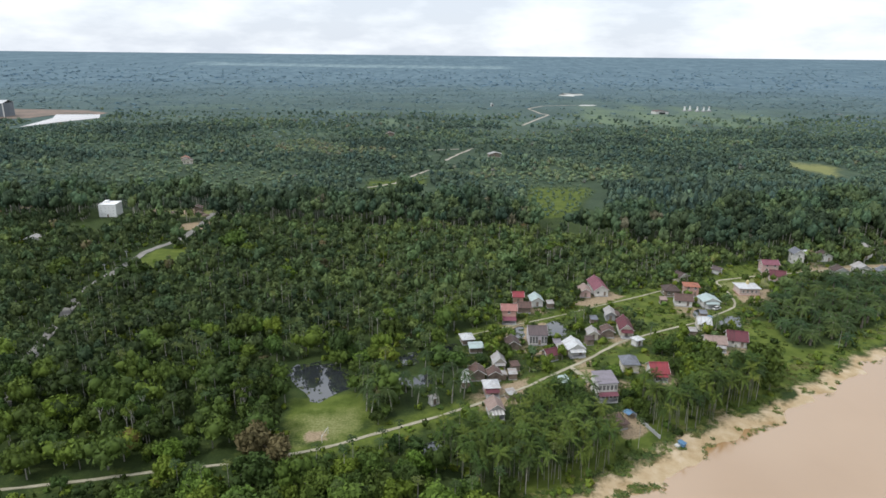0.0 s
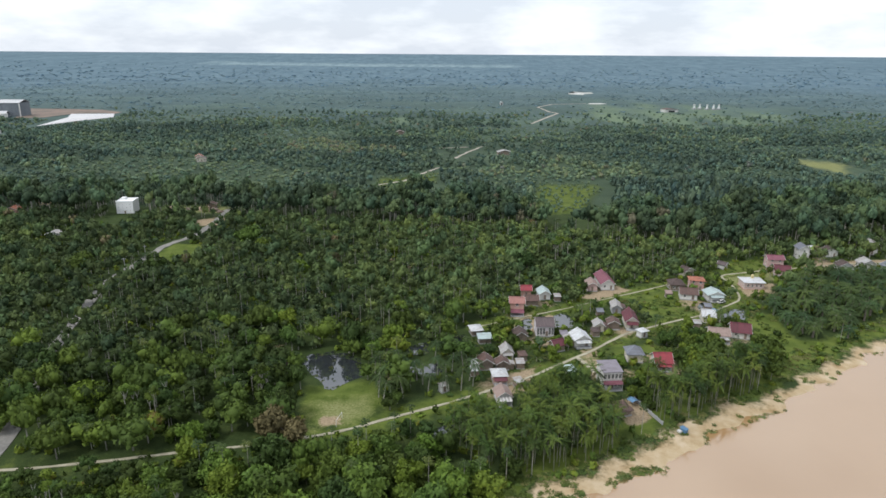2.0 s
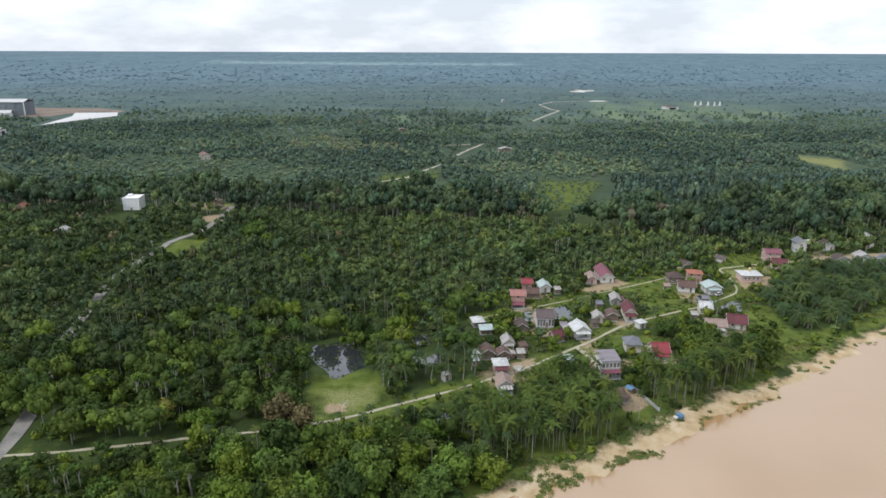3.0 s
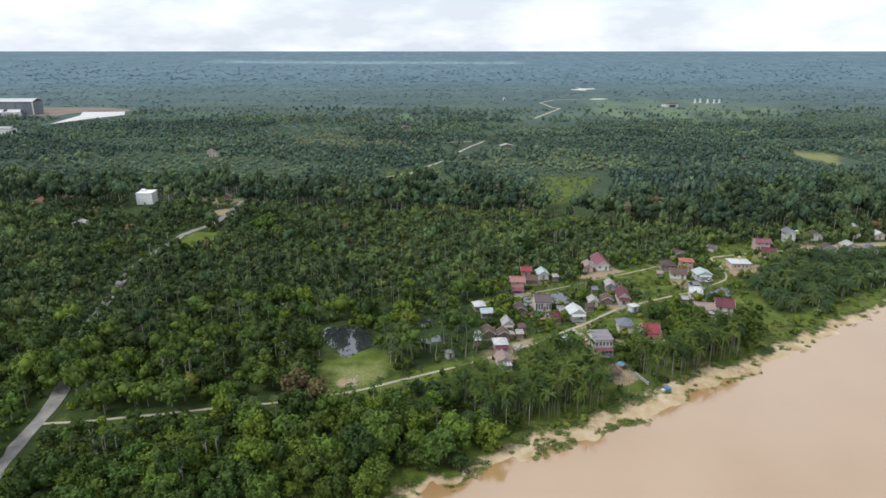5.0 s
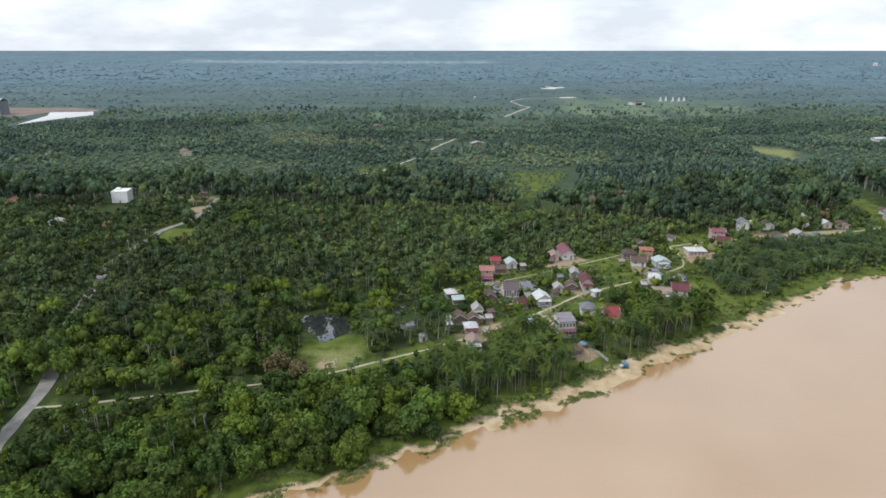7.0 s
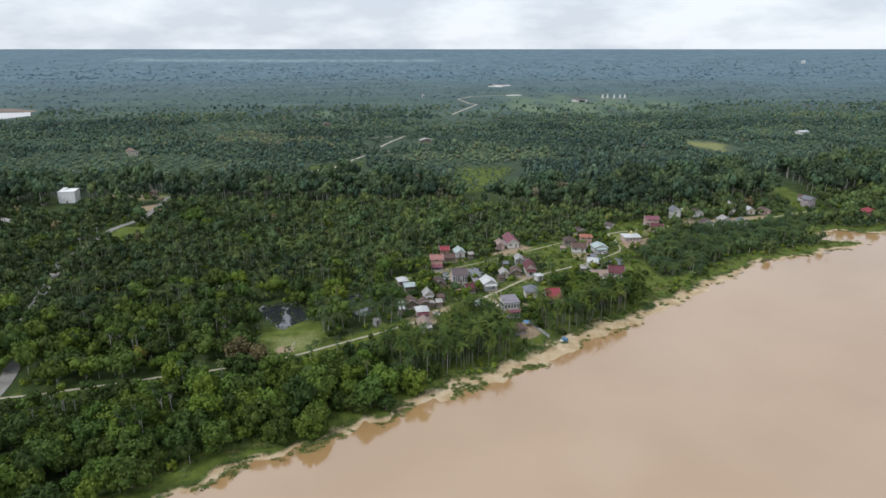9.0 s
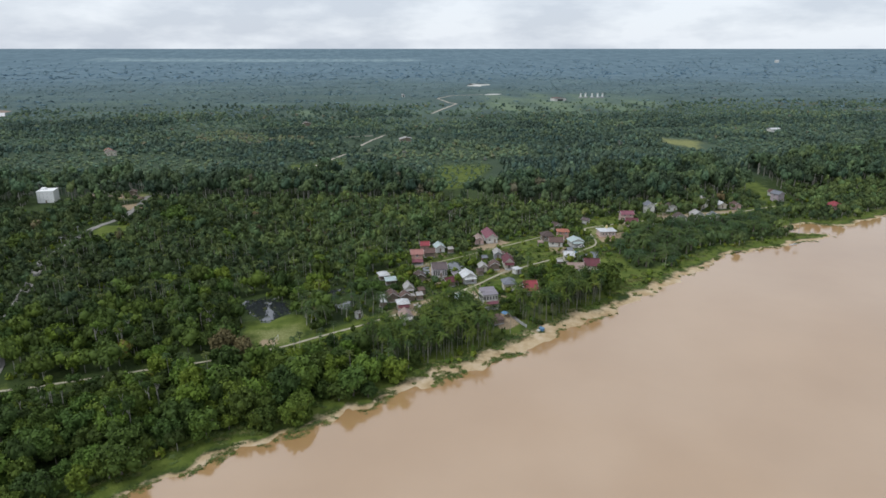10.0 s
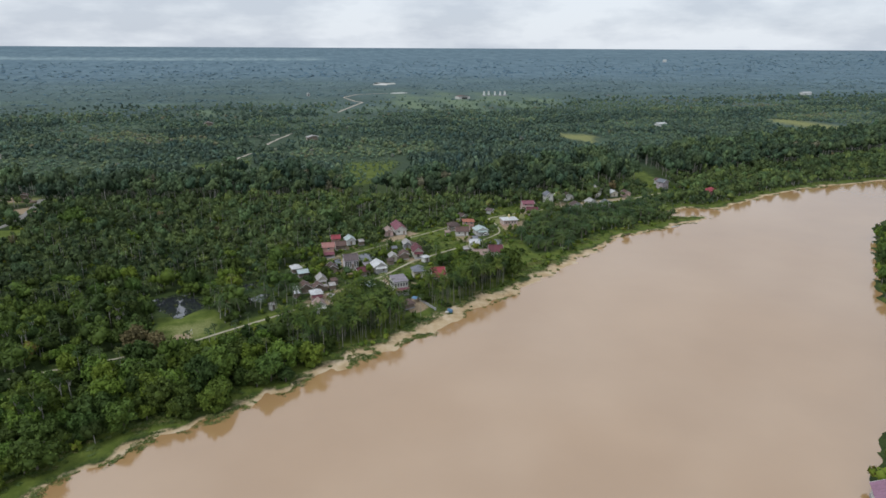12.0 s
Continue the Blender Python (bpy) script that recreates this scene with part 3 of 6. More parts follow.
def sheet(name, ring, z, material, label, category, inset=0.0):
    bm = bmesh.new()
    slab(bm, [(x, y, z) for x, y in ring], 0.25)
    bmesh.ops.triangulate(bm, faces=bm.faces[:])
    ob = part(name, bm, material, None)
    return tagged(ob, label, category, kind="structure")


def grown(poly, by):
    c = np.mean(poly, 0)
    return [tuple(c + (np.array(p) - c) * (1 + by / max(4.0, np.hypot(*(np.array(p) - c))))) for p in poly]


sheet("water_river", [(-1200, -900), (1700, -900), (1700, 380), (-1200, 380)], WATER_Z, M["river"], "wide silty tan river with a smooth surface", "river")
for p in PONDS:
    sheet("water_pond", grown(p, 5.0), -0.45, M["pond"], "still dark flood pond that mirrors the sky", "pond")


def ribbon(name, line, width, material, label, lift=0.06, ragged=0.35, seed=1):
    """A road laid along a line, with worn, uneven edges and real thickness."""
    pts, r = [], random.Random(seed)
    L = [Vector((*p, 0)) for p in line]
    for i in range(len(L) - 1):
        n = max(1, int((L[i + 1] - L[i]).length / 4))
        pts += [L[i].lerp(L[i + 1], k / n) for k in range(n)]
    pts.append(L[-1])
    for _ in range(1):
        pts = [pts[0]] + [(pts[i - 1] + pts[i] * 2 + pts[i + 1]) / 4 for i in range(1, len(pts) - 1)] + [pts[-1]]
    zs = ground_height(np.array([(p.x, p.y) for p in pts]))
    bm = bmesh.new()
    rows = []
    for i, p in enumerate(pts):
        d = (pts[min(i + 1, len(pts) - 1)] - pts[max(i - 1, 0)]).normalized()
        side = Vector((-d.y, d.x, 0))
        a, b = width / 2 + r.uniform(-ragged, ragged) * 0.5, width / 2 + r.uniform(-ragged, ragged) * 0.5
        z = zs[i] + lift + 0.12
        rows.append([bm.verts.new((*(p + side * s).to_2d(), h)) for s, h in ((a, z - 0.5), (a, z), (-b, z), (-b, z - 0.5))])
    for a, b in zip(rows, rows[1:]):
        for k in range(3):
            bm.faces.new((a[k], a[k + 1], b[k + 1], b[k]))
    ob = part(name, bm, material, None)
    return tagged(ob, label, "road", kind="structure")


ribbon("road_village", VILLAGE_ROAD, 1.1, M["road"], "narrow pale concrete village road with grassy edges")
ribbon("road_lane", BACK_LANE, 0.8, M["lane"], "narrow concrete back lane between the houses", seed=2)
ribbon("road_main", MAIN_ROAD, 4.2, M["gravel"], "wide grey gravel road through the trees", seed=3, ragged=1.3)
ribbon("road_path", [(46.5, 208.5), (49.5, 203), (50.5, 196.5)], 1.7, M["road"], "short pale path from the road to the two-storey house", seed=9)
for k, line in enumerate(FAR_TRACKS):
    ribbon("road_track", line, 2.8 + 1.7 * (k == 3), M["laterite"], "distant pale dirt track through plantations", seed=4 + k, ragged=1.5)

# ---- houses ----
HOUSE_SPOTS = []


def window(parent, x, y, z, w, h, face, glass="glass"):
    """A framed window with its pane and sill on the wall whose outward side is face ('s', 'n', 'e' or 'w')."""
    def put(bm, a0, a1, z0, z1, d0, d1):
        if face in "sn":
            s = -1 if face == "s" else 1
            ya, yb = sorted((y + s * d0, y + s * d1))
            box(bm, x + a0, x + a1, ya, yb, z + z0, z + z1)
        else:
            s = -1 if face == "w" else 1
            xa, xb = sorted((x + s * d0, x + s * d1))
            box(bm, xa, xb, y + a0, y + a1, z + z0, z + z1)
    bm = bmesh.new()
    t = 0.09
    for a0, a1, z0, z1 in ((-w / 2, -w / 2 + t, 0, h), (w / 2 - t, w / 2, 0, h), (-w / 2 + t, w / 2 - t, h - t, h), (-w / 2 + t, w / 2 - t, 0, t), (-t / 2, t / 2, t, h - t)):
        put(bm, a0, a1, z0, z1, -0.02, 0.07)
    ob = part("window", bm, M["white"], parent)
    bm = bmesh.new()
    put(bm, -w / 2 + t, w / 2 - t, t, h - t, -0.02, 0.02)
    part("pane", bm, M[glass], ob)
    bm = bmesh.new()
    put(bm, -w / 2 - 0.1, w / 2 + 0.1, -0.1, 0, -0.02, 0.16)
    part("sill", bm, M["white"], ob)


def gable(parent, name, w, d, z, rise, over, material, thick=0.10, y_shift=0.0, x_shift=0.0, label=""):
    """Two slopes whose ridge runs along the local y axis, with a ridge cap."""
    bm = bmesh.new()
    a, e = w / 2 + over, d / 2 + over
    drop = rise * over / (w / 2)
    n = max(2, int(d / 1.5))
    rows = []
    for k in range(n + 1):
        y, sag = y_shift - e + 2 * e * k / n, 0.03 * math.sin(k * 2.1)
        prof = ((-a, -drop + thick), (0, rise + thick), (a, -drop + thick), (a, -drop), (0, rise), (-a, -drop))
        rows.append([bm.verts.new((x_shift + px, y, z + pz + sag)) for px, pz in prof])
    for r0, r1 in zip(rows, rows[1:]):
        for i in range(6):
            bm.faces.new((r0[i], r1[i], r1[(i + 1) % 6], r0[(i + 1) % 6]))
    for r in (rows[0], rows[-1]):
        for q in ((0, 1, 4, 5), (1, 2, 3, 4)):
            bm.faces.new([r[i] for i in q])
    bmesh.ops.recalc_face_normals(bm, faces=bm.faces[:])
    roof = part(name, bm, material, parent, label)
    bm = bmesh.new()
    for s in (-1, 1):
        ring = [(0, -e - 0.05, rise + 0.14), (s * 0.28, -e - 0.05, rise + 0.04), (s * 0.28, e + 0.05, rise + 0.04), (0, e + 0.05, rise + 0.14)]
        slab(bm, [(x_shift + x, y_shift + yy, z + zz + thick) for x, yy, zz in (ring if s < 0 else ring[::-1])], 0.05)
    part("ridge_cap", bm, material, roof)
    return roof


def hip(parent, name, w, d, z, rise, over, material, thick=0.10, label=""):
    bm = bmesh.new()
    a, e = w / 2 + over, d / 2 + over
    r = max(0.15, e - a) if e >= a else 0.15
    q = max(0.15, a - e) if a > e else 0.0
    ridge = [(-q, -r if not q else 0, rise), (q, r if not q else 0, rise)]
    b, t = ridge
    c = [(-a, -e, 0), (a, -e, 0), (a, e, 0), (-a, e, 0)]
    faces = [(c[0], c[1], b), (c[1], c[2], t, b), (c[2], c[3], t), (c[3], c[0], b, t)] if not q else [(c[0], c[1], t, b), (c[1], c[2], t), (c[2], c[3], b, t), (c[3], c[0], b)]
    up = {p: bm.verts.new((p[0], p[1], z + p[2] + thick)) for p in (*c, b, t)}
    low = {p: bm.verts.new((p[0], p[1], z + p[2])) for p in c}
    for f in faces:
        bm.faces.new([up[p] for p in f])
    for i in range(4):
        p, q2 = c[i], c[(i + 1) % 4]
        bm.faces.new((up[p], low[p], low[q2], up[q2]))
    bm.faces.new([low[p] for p in c])
    bmesh.ops.recalc_face_normals(bm, faces=bm.faces[:])
    roof = part(name, bm, material, parent, label)
    bm = bmesh.new()
    for p in c:
        k = b if (Vector(p) - Vector(b)).length < (Vector(p) - Vector(t)).length else t
        tube(bm, (p[0], p[1], z + p[2] + thick), (k[0], k[1], z + k[2] + thick), 0.10, 0.10, 5)
    if (Vector(b) - Vector(t)).length > 0.2:
        tube(bm, (b[0], b[1], z + b[2] + thick), (t[0], t[1], z + t[2] + thick), 0.12, 0.12, 5)
    part("ridge_cap", bm, material, roof)
    return roof


def house(x, y, yaw, w, d, h, rise, roof, wall, label, kind="gable", storeys=1, porch=None, shed=None, base=0.45, over=0.6, bars=0, name="house", windows=True, tall=0, cross=False):
    """A village house: plinth, walls with gable ends, roof with ridge caps, doors, windows, porch and lean-to.
    Its ridge runs along its local y axis; local -y is its front. With cross the eave, not the gable end, is its front:
    then w is the length of that front and d the depth behind it."""
    w, d = w * 0.9, d * 0.9
    if cross:
        w, d, yaw = d, w, yaw + 90
    W, D = (d, w) if cross else (w, d)

    def fronted(name, bm, material, parent):
        """A part built with its front to -y, turned to the house's front."""
        if cross:
            for v in bm.verts:
                v.co = Vector((v.co.y, -v.co.x, v.co.z))
        return part(name, bm, material, parent)
    H = new(name)
    H.matrix_world = pose(x, y, 0.0, 0, 0, yaw)
    tagged(H, label, name, "village sheds" if name == "shed" else "village houses")
    HOUSE_SPOTS.append((x, y, 0.5 * math.hypot(w, d)))
    bm = bmesh.new()
    box(bm, -w / 2 - 0.15, w / 2 + 0.15, -d / 2 - 0.15, d / 2 + 0.15, -0.4, base)
    part("plinth", bm, M["grey"], H)
    top = base + h * storeys
    bm = bmesh.new()
    box(bm, -w / 2, w / 2, -d / 2, d / 2, base, top)
    if kind == "gable":
        for s in (-1, 1):
            y0, y1 = sorted((s * d / 2, s * (d / 2 - 0.15)))
            a = [bm.verts.new((px, yy, top + pz)) for yy in (y0, y1) for px, pz in ((-w / 2, 0), (w / 2, 0), (0, rise))]
            for f in ((0, 1, 2), (5, 4, 3), (0, 3, 4, 1), (1, 4, 5, 2), (2, 5, 3, 0)):
                bm.faces.new([a[i] for i in f])
    part("wall", bm, M[wall], H)
    if kind == "gable":
        gable(H, "roof", w, d, top, rise, over, ROOF[roof])
    elif kind == "hip":
        hip(H, "roof", w, d, top, rise, over, ROOF[roof])
    else:
        bm = bmesh.new()
        slab(bm, [(-w / 2 - over, -d / 2 - over, top + 0.1), (w / 2 + over, -d / 2 - over, top + 0.1), (w / 2 + over, d / 2 + over, top + rise), (-w / 2 - over, d / 2 + over, top + rise)], 0.12)
        part("roof", bm, ROOF[roof], H)
    for s in range(storeys):
        z = base + s * h
        n = tall or max(1, int(W / 3))
        if windows:
            for k in range(n):
                px = -W / 2 + W * (k + 0.5) / n
                if s == 0 and k == n // 2:
                    continue
                wz, ww, wh = z + (0.5 if tall else 0.95), 0.95 if tall else 1.1, (h - 1.2 if tall else 1.25)
                if cross:
                    window(H, -D / 2, -px, wz, ww, wh, "w")
                else:
                    window(H, px, -D / 2, wz, ww, wh, "s")
            m = max(1, int(D / 4))
            for k in range(m):
                py = -D / 2 + D * (k + 0.5) / m
                if cross:
                    window(H, py, d / 2, z + 0.95, 1.1, 1.25, "n")
                    window(H, py, -d / 2, z + 0.95, 1.1, 1.25, "s")
                else:
                    window(H, -w / 2, py, z + 0.95, 1.1, 1.25, "w")
                    window(H, w / 2, py, z + 0.95, 1.1, 1.25, "e")
        if s == 0:
            px = -W / 2 + W * (n // 2 + 0.5) / n
            bm = bmesh.new()
            box(bm, px - 0.5, px + 0.5, -D / 2 - 0.06, -D / 2 + 0.02, base, base + 2.05)
            door = fronted("door", bm, M["plank"], H)
            bm = bmesh.new()
            box(bm, px + 0.34, px + 0.40, -D / 2 - 0.12, -D / 2 - 0.06, base + 0.95, base + 1.1)
            fronted("handle", bm, M["steel"], door)
    if porch:
        depth, proof, pw = porch
        pw = min(pw, W)
        z0 = base + h - (0.55 if cross else 0.25)
        bm = bmesh.new()
        slab(bm, [(-pw / 2, -D / 2 - depth, z0 - 0.45), (pw / 2, -D / 2 - depth, z0 - 0.45), (pw / 2, -D / 2 + 0.1, z0 + 0.1), (-pw / 2, -D / 2 + 0.1, z0 + 0.1)], 0.08)
        p = fronted("porch_roof", bm, ROOF[proof], H)
        for px in np.linspace(-pw / 2 + 0.25, pw / 2 - 0.25, max(2, int(pw / 2.2))):
            bm = bmesh.new()
            box(bm, px - 0.09, px + 0.09, -D / 2 - depth + 0.25, -D / 2 - depth + 0.43, -0.2, z0 - 0.46)
            fronted("porch_post", bm, M["white"], H)
        bm = bmesh.new()
        box(bm, -pw / 2, pw / 2, -D / 2 - depth, -D / 2 - 0.15, -0.3, base - 0.08)
        fronted("porch_floor", bm, M["grey"], H)
        for k in range(bars):
            px = -pw / 2 + pw * (k + 0.5) / bars
            bm = bmesh.new()
            slab(bm, [(px - 0.22, -D / 2 - depth - 0.02, z0 - 0.43), (px + 0.22, -D / 2 - depth - 0.02, z0 - 0.43), (px + 0.22, -D / 2, z0 + 0.12), (px - 0.22, -D / 2, z0 + 0.12)], 0.05)
            fronted("roof_strip", bm, M["white"], p)
    if kind == "gable":
        # pale verge boards along the sloping roof edges
        for sx in (-1, 1):
            for sy in (-1, 1):
                bm = bmesh.new()
                y0, y1 = sorted((sy * (d / 2 + over + 0.02), sy * (d / 2 + over + 0.07)))
                drop = rise * over / (w / 2)
                ring = [(sx * (w / 2 + over), y0, top - drop + 0.16), (0, y0, top + rise + 0.16), (0, y1, top + rise + 0.16), (sx * (w / 2 + over), y1, top - drop + 0.16)]
                slab(bm, ring if sx > 0 else ring[::-1], 0.24)
                part("verge_board", bm, M["white"], H)
    if shed:
        side, sw, sroof = shed
        x0, x1 = (w / 2, w / 2 + sw) if side > 0 else (-w / 2 - sw, -w / 2)
        bm = bmesh.new()
        box(bm, x0 + (0.02 if side > 0 else 0), x1 - (0 if side > 0 else 0.02), -d * 0.4, d * 0.4, -0.3, base + h * 0.72)
        part("lean_to_wall", bm, M["plank"], H)
        bm = bmesh.new()
        hi, lo = base + h * 0.98, base + h * 0.74
        za, zb = (hi, lo) if side > 0 else (lo, hi)
        slab(bm, [(x0 - 0.1 * (side < 0) * 4, -d * 0.44, za), (x1 + 0.4 * (side > 0), -d * 0.44, zb), (x1 + 0.4 * (side > 0), d * 0.44, zb), (x0 - 0.4 * (side < 0), d * 0.44, za)], 0.08)
        part("lean_to_roof", bm, ROOF[sroof], H)
    return H


# the western cluster along the village road
house(9.8, 229, 13, 4.6, 5.5, 2.0, 1.4, "white", "plank", "small timber hut with a bright white sheet roof", "hip")
house(12.8, 221, 7, 5, 3.6, 1.9, 0.8, "teal", "plank", "low shed with a pale sheet roof beside the trees", "mono", windows=False)
house(20.3, 208.5, 6, 4.2, 5.4, 2.8, 1.6, "zinc", "cream", "small cream house with a pale zinc roof", porch=(1.6, "zinc", 4.6))
house(12, 200, 6, 5.4, 5.4, 2.6, 1.6, "rust", "plank", "timber house with a rusty brown sheet roof", shed=(-1, 2.4, "white"))
house(16.2, 190.5, 6, 5, 5.4, 2.5, 1.5, "white", "salmon", "roadside house with white roof and red front", "hip", porch=(2.2, "maroon", 5))
house(18, 199.5, 6, 4.5, 4, 2.4, 1.2, "rust", "plank", "rusty sheet-roofed timber house in the cluster", shed=(1, 2.0, "zinc"))
house(16.4, 177.5, 8, 4.8, 6, 2.5, 1.5, "tan", "white", "white-walled house with a streaked tan roof by the road", porch=(2.5, "zinc", 4.5), bars=4)
house(28.5, 252.5, -2, 6.5, 7, 2.5, 1.4, "clay", "salmon", "two-storey salmon house with a clay-orange roof and rose porch", storeys=2, porch=(3.0, "rose", 6.5), cross=True)
house(34.8, 272, -1, 4.8, 4.6, 3.3, 1.4, "red", "salmon", "narrow tall house with a red roof", cross=True)
house(42.6, 269.5, 5, 5.4, 7, 2.7, 1.5, "teal", "white", "white house with a pale green sheet roof beside the lane")
house(36, 261, 0, 6, 5, 2.6, 1.5, "rust", "plank", "brown sheet-roofed house on the lane", cross=True)
house(37.3, 230.5, 0, 7.6, 9, 4.2, 2.0, "dusk", "lilac", "large pale lilac house with a grey-brown roof and tall windows", tall=6, over=0.4, cross=True)
house(40, 215, 25, 5, 4.5, 2.5, 1.4, "maroon", "plank", "small house with a dark red roof in the trees", cross=True)
house(50, 221, 8, 6.8, 7.5, 2.7, 1.8, "white", "white", "white house with a striped pale roof by the road", shed=(-1, 3.0, "zinc"), porch=(2.0, "white", 6), bars=3)
house(27, 224, 3, 5, 6, 2.5, 1.5, "brown", "plank", "dark timber house shaded by trees")
house(74.6, 287, 1, 6.8, 16, 3.0, 2.1, "rose", "white", "long white house with a rose-red gable roof on the forest edge")
house(67.2, 281.5, -4, 5, 8, 2.7, 1.4, "tan", "pink", "pink annexe with a faded tan roof beside the long house")
house(74.5, 240, -6, 5.2, 11, 3.0, 2.0, "maroon", "cream", "long house with a dark maroon roof by the road", porch=(2.5, "maroon", 5))
house(72, 254, -6, 4, 7, 2.7, 1.2, "zinc", "grey", "grey house with a worn zinc roof behind the maroon one", shed=(1, 2.0, "rust"))
house(66.5, 236, -4, 5, 5, 2.5, 1.2, "rust", "plank", "low rust-red sheet-roofed house")
house(76, 227.5, 25, 3.4, 3.2, 2.4, 0.8, "white", "white", "small white roadside kiosk", "hip", windows=False)
house(60, 234, 0, 4, 5, 2.5, 1.2, "zinc", "cream", "small cream house with a zinc roof among trees", shed=(1, 2.0, "rust"))
house(67.2, 207.5, -2, 6, 6.6, 2.9, 2.2, "slate", "cream", "cream house with a dark slate hip roof", "hip")
house(75.6, 202, -1, 6.2, 7.2, 2.8, 2.3, "red", "white", "white house with a bright red gable roof", porch=(1.6, "red", 5), cross=True)
house(41, 193.5, 20, 3, 3.5, 2.6, 0.7, "teal", "white", "small pale kiosk with a mint sheet roof", "mono", windows=False)
house(53.4, 188.5, 6, 7.2, 7.8, 3.0, 0.9, "grey", "white", "large two-storey white house with a low grey roof", "mono", storeys=2, over=0.3, tall=5, porch=(1.8, "rose", 7.5))
house(53, 170, 20, 5, 5, 1.6, 0.5, "rust", "plank", "brown plank hut near the river bank", "mono", windows=False)
for px, py, a, roof, text in ((24.5, 200.5, 4, "zinc", "small shed with a grey sheet roof behind the houses"), (26, 206.5, 12, "rust", "small rusty shed beside the houses"),
                              (8, 194.5, 6, "white", "small white-roofed shed by the road"), (22.5, 186.5, 20, "zinc", "low grey shed at the roadside"),
                              (44.5, 225.5, 2, "grey", "grey lean shed beside the lilac house"), (57.5, 228.5, 10, "brown", "brown shed under the trees"),
                              (48.5, 266.5, 5, "zinc", "small shed with a zinc roof by the lane"), (64, 249, 0, "slate", "dark-roofed shed among garden trees"),
                              (101.5, 237.5, -8, "zinc", "grey shed near the road"), (101, 272, -5, "tan", "tan-roofed shed beside the timber house"),
                              (113, 256, -10, "slate", "narrow shed with a bluish sheet roof")):
    house(px, py, a, 3.0, 3.4, 2.0, 0.6, roof, "plank", text, "mono", windows=False, base=0.2, over=0.25, name="shed")
# the eastern cluster
house(120, 303, 25, 7, 5, 2.6, 1.5, "brown", "cream", "small house with a dark brown roof at the forest edge")
house(117.5, 283, -10, 7, 6, 2.3, 1.1, "orange", "salmon", "two-storey salmon house with an orange roof", "hip", storeys=2)
house(108, 283, -3, 7, 7.5, 2.7, 2.0, "brown", "plank", "timber house with a brown hip roof", "hip")
house(109.6, 271, -12, 8, 7, 2.7, 1.8, "rust", "white", "white-walled house with a rusty brown roof", cross=True)
house(121, 270, 1, 8, 7, 2.7, 1.4, "teal", "white", "white house with a mint sheet roof", porch=(2.0, "teal", 6))
house(108.4, 244.5, -10, 5.2, 7.5, 2.8, 1.8, "white", "cream", "cream house with a pale roof by the road", shed=(1, 2.4, "zinc"), cross=True)
house(105.6, 226, -10, 8, 7, 2.7, 1.7, "tan", "cream", "broad house with a weathered tan roof", porch=(2.2, "zinc", 7), cross=True)
house(115.3, 229, -14, 7.6, 7.2, 2.8, 2.4, "maroon", "white", "long white house with a dark maroon roof near the meadow", cross=True)
house(171.5, 318, -6, 8.5, 7, 2.3, 1.4, "rose", "pink", "pink two-storey house with a faded rose roof", storeys=2, cross=True)
house(169.5, 305, -20, 7.5, 7, 2.8, 1.8, "maroon", "pink", "pink house with a maroon roof on the village road", cross=True)
house(194, 333, -5, 6, 7, 3.0, 1.8, "slate", "white", "white house with a pale slate roof", storeys=2)
house(205, 342, -5, 7, 6, 2.8, 1.6, "white", "white", "white house with a white sheet roof", "hip")
house(212, 338, -5, 8, 6, 2.8, 2.0, "brown", "white", "white-walled house with a dark roof")
house(238, 343, -5, 6, 6, 3.0, 1.6, "zinc", "white", "two-storey white house with a zinc roof", storeys=2)
house(206, 313, -5, 8, 6, 2.7, 1.8, "brown", "white", "white-walled house with a dark brown roof among palms")
house(220, 317, -5, 8, 7, 2.8, 2.0, "zinc", "white", "house with a pale zinc roof among palms")
house(229, 312, -5, 7, 6, 2.7, 1.8, "slate", "white", "white house with a dark slate roof near the palms")
house(251, 341, -5, 6, 6, 2.7, 1.5, "white", "cream", "small house with a white roof in the far row")
house(260, 338, -5, 6, 6, 2.7, 1.5, "rust", "pink", "small pink house in the far row")
house(303, 355, 15, 7, 7, 2.8, 1.6, "slate", "mauve", "mauve house with a pale roof below the cleared slope", storeys=2)
house(311, 372, 15, 5, 6, 2.8, 1.4, "rust", "white", "small house at the foot of the slope")
house(327, 328, 10, 9, 8, 2.8, 2.2, "red", "salmon", "house with a red hip roof near the far bank", "hip")
house(143, 314, 40, 3, 4.5, 2.4, 1.0, "dusk", "white", "tiny white hut with a dark roof at the forest edge", windows=False)
house(138.5, 14, -38, 6.5, 9, 3.0, 1.6, "mauve", "white", "white house with a mauve roof on the opposite bank")
# along the gravel road
house(-236, 361, 10, 9, 6, 2.8, 1.2, "zinc", "white", "low white house with a pale roof in the trees")
house(-299, 420, 10, 9, 8, 2.8, 1.8, "orange", "salmon", "small house with an orange roof among trees")
house(-293, 446, 10, 7, 6, 3.0, 1.8, "orange", "yellow", "yellow house in the trees", storeys=2)


